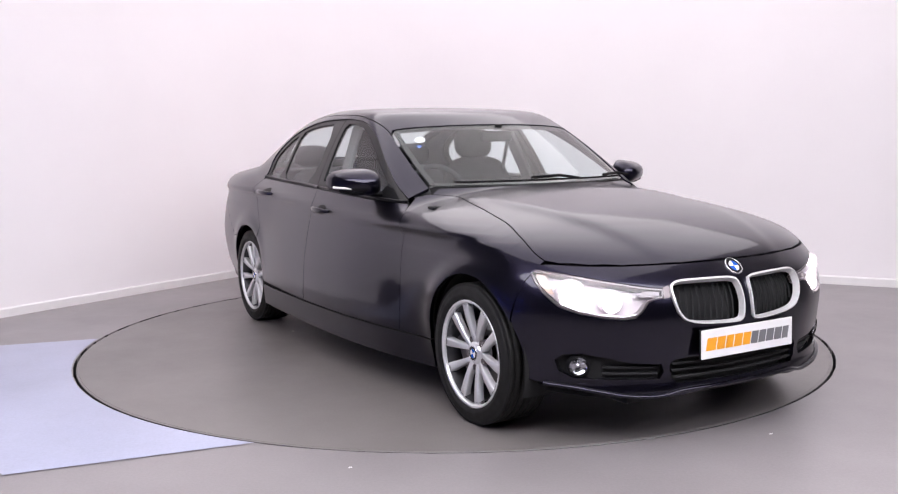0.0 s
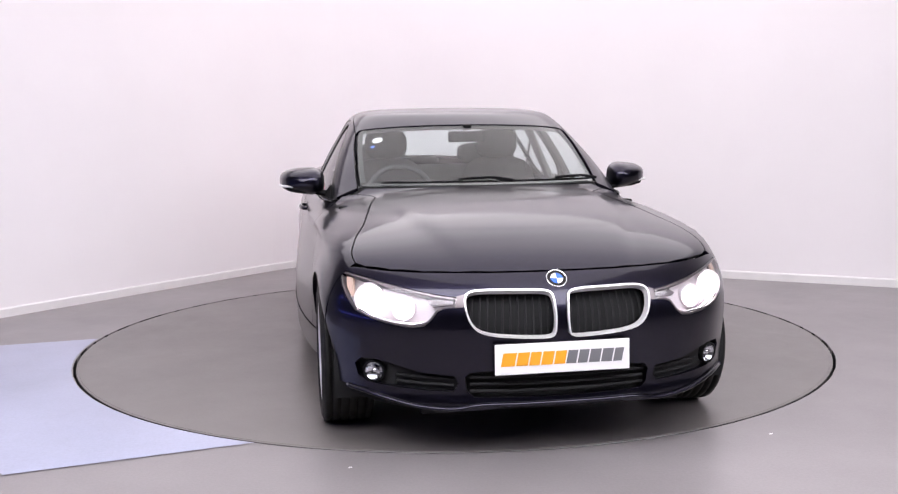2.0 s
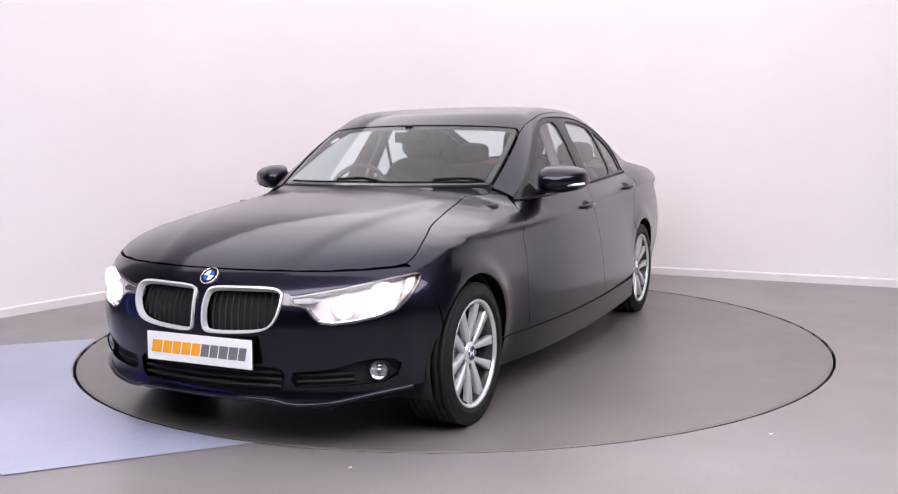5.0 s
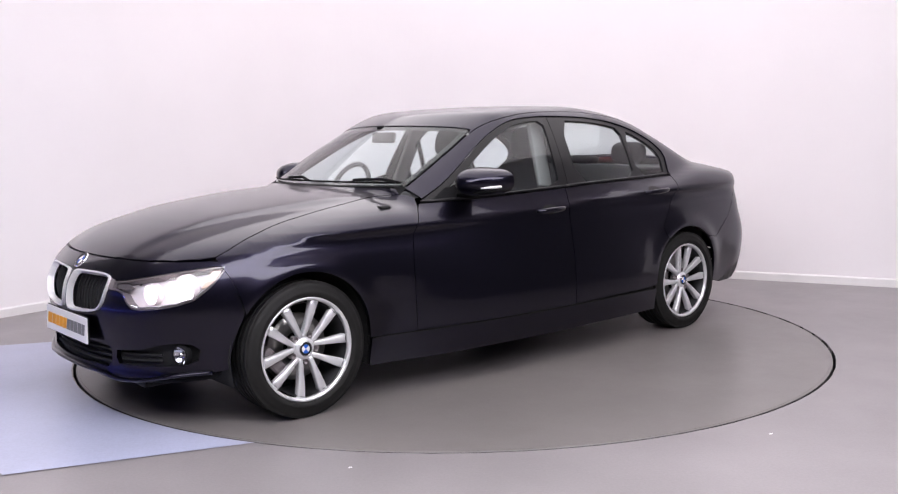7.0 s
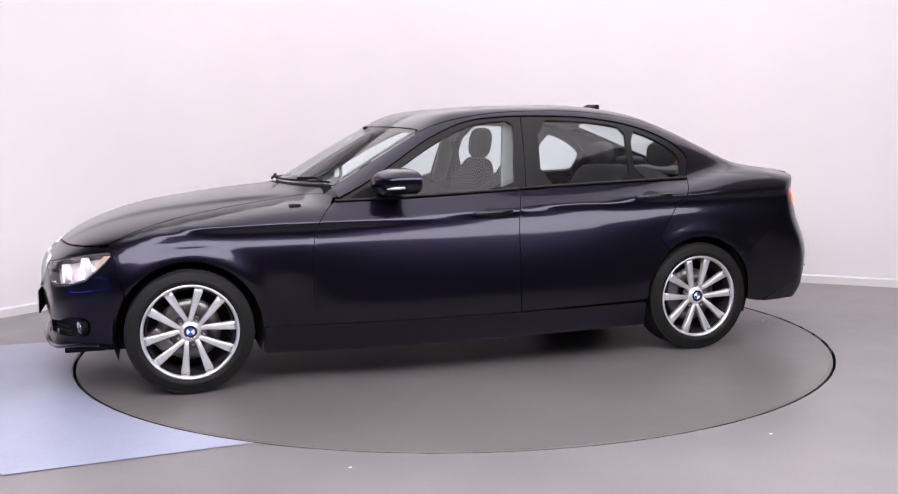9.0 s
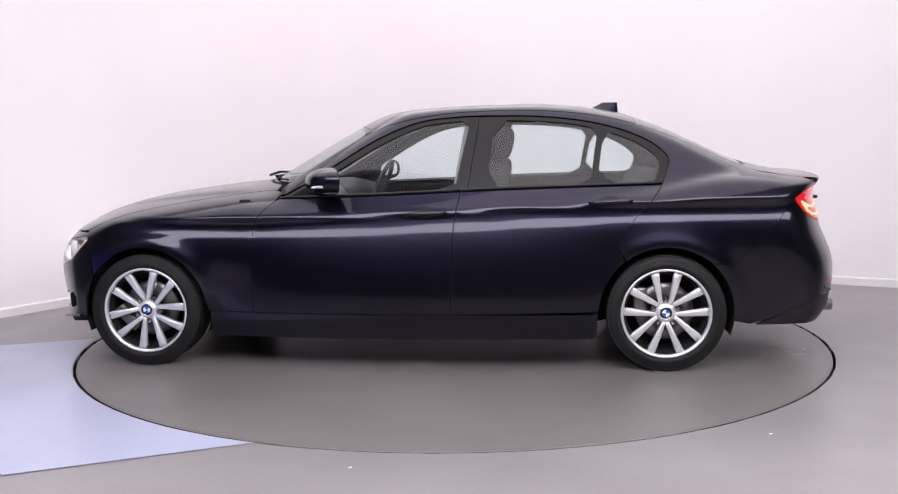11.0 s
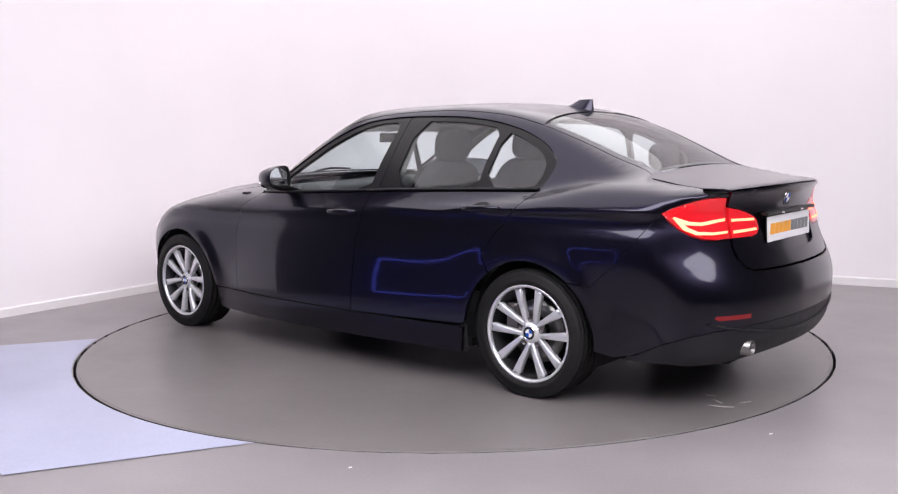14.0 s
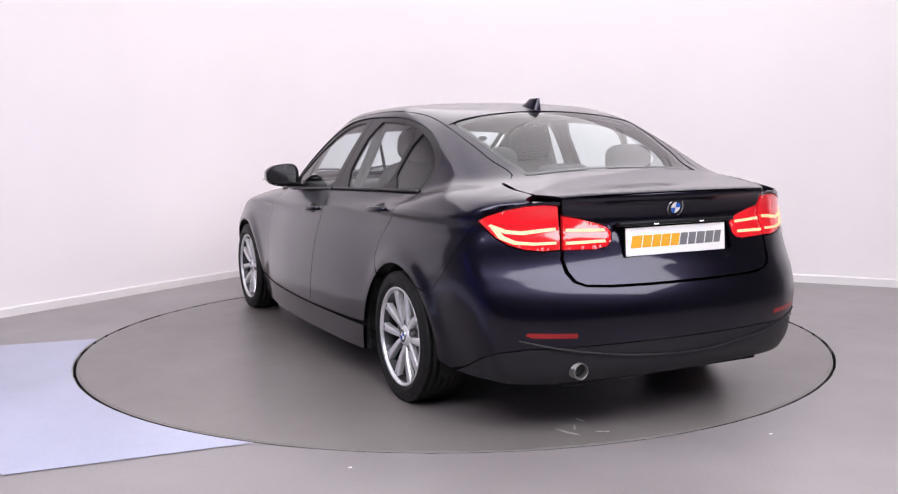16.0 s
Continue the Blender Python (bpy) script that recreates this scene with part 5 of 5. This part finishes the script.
def plate(parent, m):
    """A white dealer's board, 0.52 x 0.11 m, with bars in orange and grey for its lettering."""
    bm = bmesh.new()
    box(bm, 0, 0, 0, 0.524, 0.006, 0.116, m, bevel=0.002, seg=1)
    pl = part("number_board", bm, M_WHITE, parent, "white dealer board with orange and grey bars")
    bm = bmesh.new()
    box(bm, 0, -0.006, 0, 0.53, 0.006, 0.122, m, bevel=0.002, seg=1)
    part("board_holder", bm, M_BLACK, pl)
    wid = (0.052, 0.044, 0.040, 0.044, 0.042, 0.038, 0.038, 0.042, 0.042, 0.034)
    total = sum(wid) + 0.006 * 9
    x = -total / 2  # seen from outside, the board's own x runs to the left
    for k, w in enumerate(wid):
        bm = bmesh.new()
        lo, hi, sl = -0.025, 0.025, 0.010
        pts = [(x, lo), (x + w, lo), (x + w + sl, hi), (x + sl, hi)]
        va = [bm.verts.new(m @ Vector((sl / 2 - px, 0.0032, pz))) for px, pz in pts]
        vb = [bm.verts.new(m @ Vector((sl / 2 - px, 0.0044, pz))) for px, pz in pts]
        bm.faces.new(vb)
        for j in range(4):
            bm.faces.new((va[j], va[(j + 1) % 4], vb[(j + 1) % 4], vb[j]))
        bmesh.ops.recalc_face_normals(bm, faces=bm.faces)
        part("print_bar", bm, M_ORANGE if k < 5 else M_GREY, pl)
        x += w + 0.006
    return pl


plate(bumper, Matrix.Translation((2.138, 0.0, 0.404)) @ Matrix.Rotation(radians(-90), 4, "Z") @ Matrix.Rotation(radians(1.5), 4, "X"))
plate(boot, Matrix.Translation((-2.289, 0.0, 0.793)) @ Matrix.Rotation(radians(90), 4, "Z") @ Matrix.Rotation(radians(3), 4, "X"))
bm = bmesh.new()
box(bm, -2.287, 0, 0.868, 0.035, 0.60, 0.018, bevel=0.006)
hs_ = part("boot_handle_strip", bm, M_GLOSSB, boot, "black boot handle strip")
for yy in (-0.12, 0.12):
    bm = bmesh.new()
    box(bm, -2.306, yy, 0.864, 0.006, 0.024, 0.006, bevel=0.002)
    part("plate_lamp", bm, M_WHITE, hs_, "small white plate lamp")

# ---- marks on the floor and the disc ------------------------------------------
def fleck(name, x, y, w, h, turn, z, material, parent, label):
    """A thin ragged flake lying flat."""
    rnd = random.Random(int(1000 * (x + 3 * y)))
    bm = bmesh.new()
    lo, hi = [], []
    for k in range(11):
        a = 2 * math.pi * k / 11
        r = 0.7 + 0.6 * rnd.random()
        q = pose(x, y, z, 0, 0, turn) @ Vector((w / 2 * r * math.cos(a), h / 2 * r * math.sin(a), 0))
        lo.append(bm.verts.new(q))
        hi.append(bm.verts.new(q + Vector((0, 0, 0.0012))))
    bm.faces.new(hi)
    for k in range(11):
        bm.faces.new((lo[k], lo[(k + 1) % 11], hi[(k + 1) % 11], hi[k]))
    bmesh.ops.recalc_face_normals(bm, faces=bm.faces)
    return part(name, bm, material, parent, label)


for x, y, w, h, tn in ((-1.967, 0.463, 0.10, 0.016, 20), (-1.93, 0.40, 0.07, 0.012, -30), (-1.853, 0.32, 0.05, 0.014, 10), (-2.03, 0.33, 0.05, 0.014, 60), (-0.66, -0.806, 0.03, 0.018, 0), (-0.675, -0.57, 0.04, 0.014, 30)):
    fleck("scuff_mark", x, y, w, h, tn, 0.0002, M_SCUFF, table, "pale scuffed paint")
tagged(fleck("paper_scrap", -0.3935, -2.357, 0.016, 0.012, 15, 0.0, M_WHITE, None, ""), "tiny white paper scrap lying on the grey floor", "scrap")
tagged(fleck("paper_scrap", 1.30, -2.02, 0.02, 0.010, 40, 0.0, M_WHITE, None, ""), "tiny white paper scrap lying on the grey floor", "scrap")

# ---- the cabin ---------------------------------------------------------------
bm = bmesh.new()
rows = []
for y in np.linspace(-0.72, 0.72, 25):
    hump = 0.028 * math.exp(-((y + 0.37) / 0.20) ** 2)
    fx = 0.90 - 0.45 * y * y
    row = [(fx, 0.925), (fx - 0.12, 0.945 + hump * 0.6), (0.50, 0.945 + hump), (0.40, 0.925 + hump), (0.37, 0.86), (0.40, 0.76), (0.46, 0.60)]
    rows.append([bm.verts.new((x, y, z)) for x, z in row])
for a, b in zip(rows[:-1], rows[1:]):
    for k in range(6):
        bm.faces.new((a[k], a[k + 1], b[k + 1], b[k]))
bmesh.ops.recalc_face_normals(bm, faces=bm.faces)
part("dashboard", smooth(bm), M_DASH, car, "dark grey dashboard")
m = Matrix.Translation((0.30, -0.37, 0.90)) @ Matrix.Rotation(radians(-25), 4, "Y")
bm = bmesh.new()
tube(bm, [m @ Vector((0, 0.185 * math.cos(a), 0.185 * math.sin(a))) for a in np.linspace(0, 2 * math.pi, 41)[:-1]], 0.015, 8, closed=True)
sw = part("steering_wheel", smooth(bm), M_DASH, car, "black steering wheel")
bm = bmesh.new()
box(bm, 0.01, 0, 0, 0.04, 0.14, 0.12, m, bevel=0.03, seg=3)
for a in (0, 180, 270):
    box(bm, 0, 0.11, 0, 0.02, 0.15, 0.035, m @ Matrix.Rotation(radians(a), 4, "X"), bevel=0.006)
part("wheel_spokes", smooth(bm), M_DASH, sw)


def cushion(bm, w, d, h, m, pw=3.2):
    """A rounded pad, w across, d deep, h high, about its middle."""
    nu, nv = 28, 14
    rows = []
    for j in range(nv + 1):
        b = -math.pi / 2 + math.pi * j / nv
        cb, sb = math.cos(b), math.sin(b)
        row = []
        for k in range(nu):
            a = 2 * math.pi * k / nu
            f = lambda v: math.copysign(abs(v) ** (2 / pw), v)
            row.append(bm.verts.new(m @ Vector((d / 2 * f(cb) * f(math.sin(a)), w / 2 * f(cb) * f(math.cos(a)), h / 2 * f(sb)))))
        rows.append(row)
    for a, b in zip(rows[:-1], rows[1:]):
        for k in range(nu):
            bm.faces.new((a[k], a[(k + 1) % nu], b[(k + 1) % nu], b[k]))
    bmesh.ops.remove_doubles(bm, verts=bm.verts, dist=1e-5)
    bmesh.ops.recalc_face_normals(bm, faces=bm.faces)
    return smooth(bm)


for y in (-0.36, 0.36):
    bm = bmesh.new()
    seat = part("front_seat", cushion(bm, 0.50, 0.52, 0.20, Matrix.Translation((-0.10, y, 0.50))), M_CLOTH, car, "dark cloth front seat")
    m = Matrix.Translation((-0.42, y, 0.80)) @ Matrix.Rotation(radians(-20), 4, "Y")
    bm = bmesh.new()
    part("backrest", cushion(bm, 0.49, 0.15, 0.62, m, 3.6), M_CLOTH, seat)
    m = Matrix.Translation((-0.525, y, 1.185)) @ Matrix.Rotation(radians(-10), 4, "Y")
    bm = bmesh.new()
    part("headrest", cushion(bm, 0.27, 0.11, 0.20, m, 2.8), M_CLOTH, seat)
    bm = bmesh.new()
    for dy in (-0.05, 0.05):
        tube(bm, [(-0.495, y + dy, 1.05), (-0.52, y + dy, 1.14)], 0.006, 8)
    part("headrest_posts", bm, M_CHROME, seat)
bm = bmesh.new()
rear_seat = part("rear_seat", cushion(bm, 1.24, 0.52, 0.22, Matrix.Translation((-1.00, 0, 0.50)), 5), M_CLOTH, car, "dark cloth rear bench seat")
bm = bmesh.new()
part("backrest", cushion(bm, 1.20, 0.15, 0.56, Matrix.Translation((-1.28, 0, 0.76)) @ Matrix.Rotation(radians(-24), 4, "Y"), 6), M_CLOTH, rear_seat)
for y, h in ((-0.40, 0.15), (0.0, 0.06), (0.40, 0.15)):
    bm = bmesh.new()
    part("headrest", cushion(bm, 0.26, 0.11, h, Matrix.Translation((-1.43, y, 1.03 + h / 2)), 3), M_CLOTH, rear_seat)
bm = bmesh.new()
box(bm, -1.62, 0, 1.005, 0.46, 1.26, 0.02, bevel=0.005)
part("parcel_shelf", bm, M_DASH, car, "dark parcel shelf")
bm = bmesh.new()
box(bm, 0, 0, 0, 0.025, 0.205, 0.060, Matrix.Translation((0.30, 0, 1.228)) @ Matrix.Rotation(radians(-8), 4, "Y"), bevel=0.012, seg=3)
box(bm, -0.005, 0, 0.03, 0.04, 0.05, 0.03, Matrix.Translation((0.320, 0, 1.250)), bevel=0.01)
rv = part("rear_view_mirror", smooth(bm), M_BLACK, car, "black interior mirror")
for sy in (-1, 1):
    m = Matrix.Translation((-0.36, 0.60 * sy, 1.12))
    bm = bmesh.new()
    box(bm, 0, 0, 0, 0.10, 0.03, 0.40, m @ Matrix.Rotation(radians(22 * sy), 4, "X") @ Matrix.Rotation(radians(-9), 4, "Y"), bevel=0.01)
    part("inner_pillar", bm, M_LINING, car, "pale inner pillar trim")
    bm = bmesh.new()
    tube(bm, [(-0.40, 0.56 * sy, 1.24), (-0.44, 0.53 * sy, 0.98), (-0.42, 0.55 * sy, 0.70)], 0.02, 6, flat=0.2)
    part("seat_belt", bm, M_BLACK, car)
# tax disc and sensor cover on the screen
for y, x, r, mm in ((-0.50, 0.315, 0.030, M_WHITE), (-0.53, 0.36, 0.013, M_BLUEP)):
    p = project(np.array([(x, y)]), "T")
    n = Vector(normals(p)[0])
    m = n.to_track_quat("Y", "Z").to_matrix().to_4x4()
    m.translation = Vector(p[0]) - n * 0.010
    bm = bmesh.new()
    disc_faces(bm, r, 0.0, m, 20)
    part("screen_sticker", bm, mm, scr, "round screen sticker")


# ---------------------------------------------------------------- what moves
CAR_AT = (0.209, -0.006)


# the turntable's angle in degrees: it runs up to an even speed in the first second
heading = spl((0, -59.24), (0.5, -62.7), (1, -67.95), (1.5, -73.75), (2, -79.8), (3, -91.65), (4, -103.55), (5, -115.4), (6, -127.15), (7, -138.9), (8, -150.6), (9, -162.3), (10, -173.95), (11, -185.5), (12, -197.05), (13, -208.6), (14, -220.1), (15, -231.7), (16, -243.35))


def motions():
    car_rows, disc_rows = [], []
    for k in range(65):
        t = k * 0.25
        a = float(heading(t))
        c, s = math.cos(radians(a)), math.sin(radians(a))
        car_rows.append((t, pose(c * CAR_AT[0] - s * CAR_AT[1], s * CAR_AT[0] + c * CAR_AT[1], 0, 0, 0, a)))
        disc_rows.append((t, pose(0, 0, 0, 0, 0, a)))
    walk(car, car_rows)
    walk(table, disc_rows)


motions()
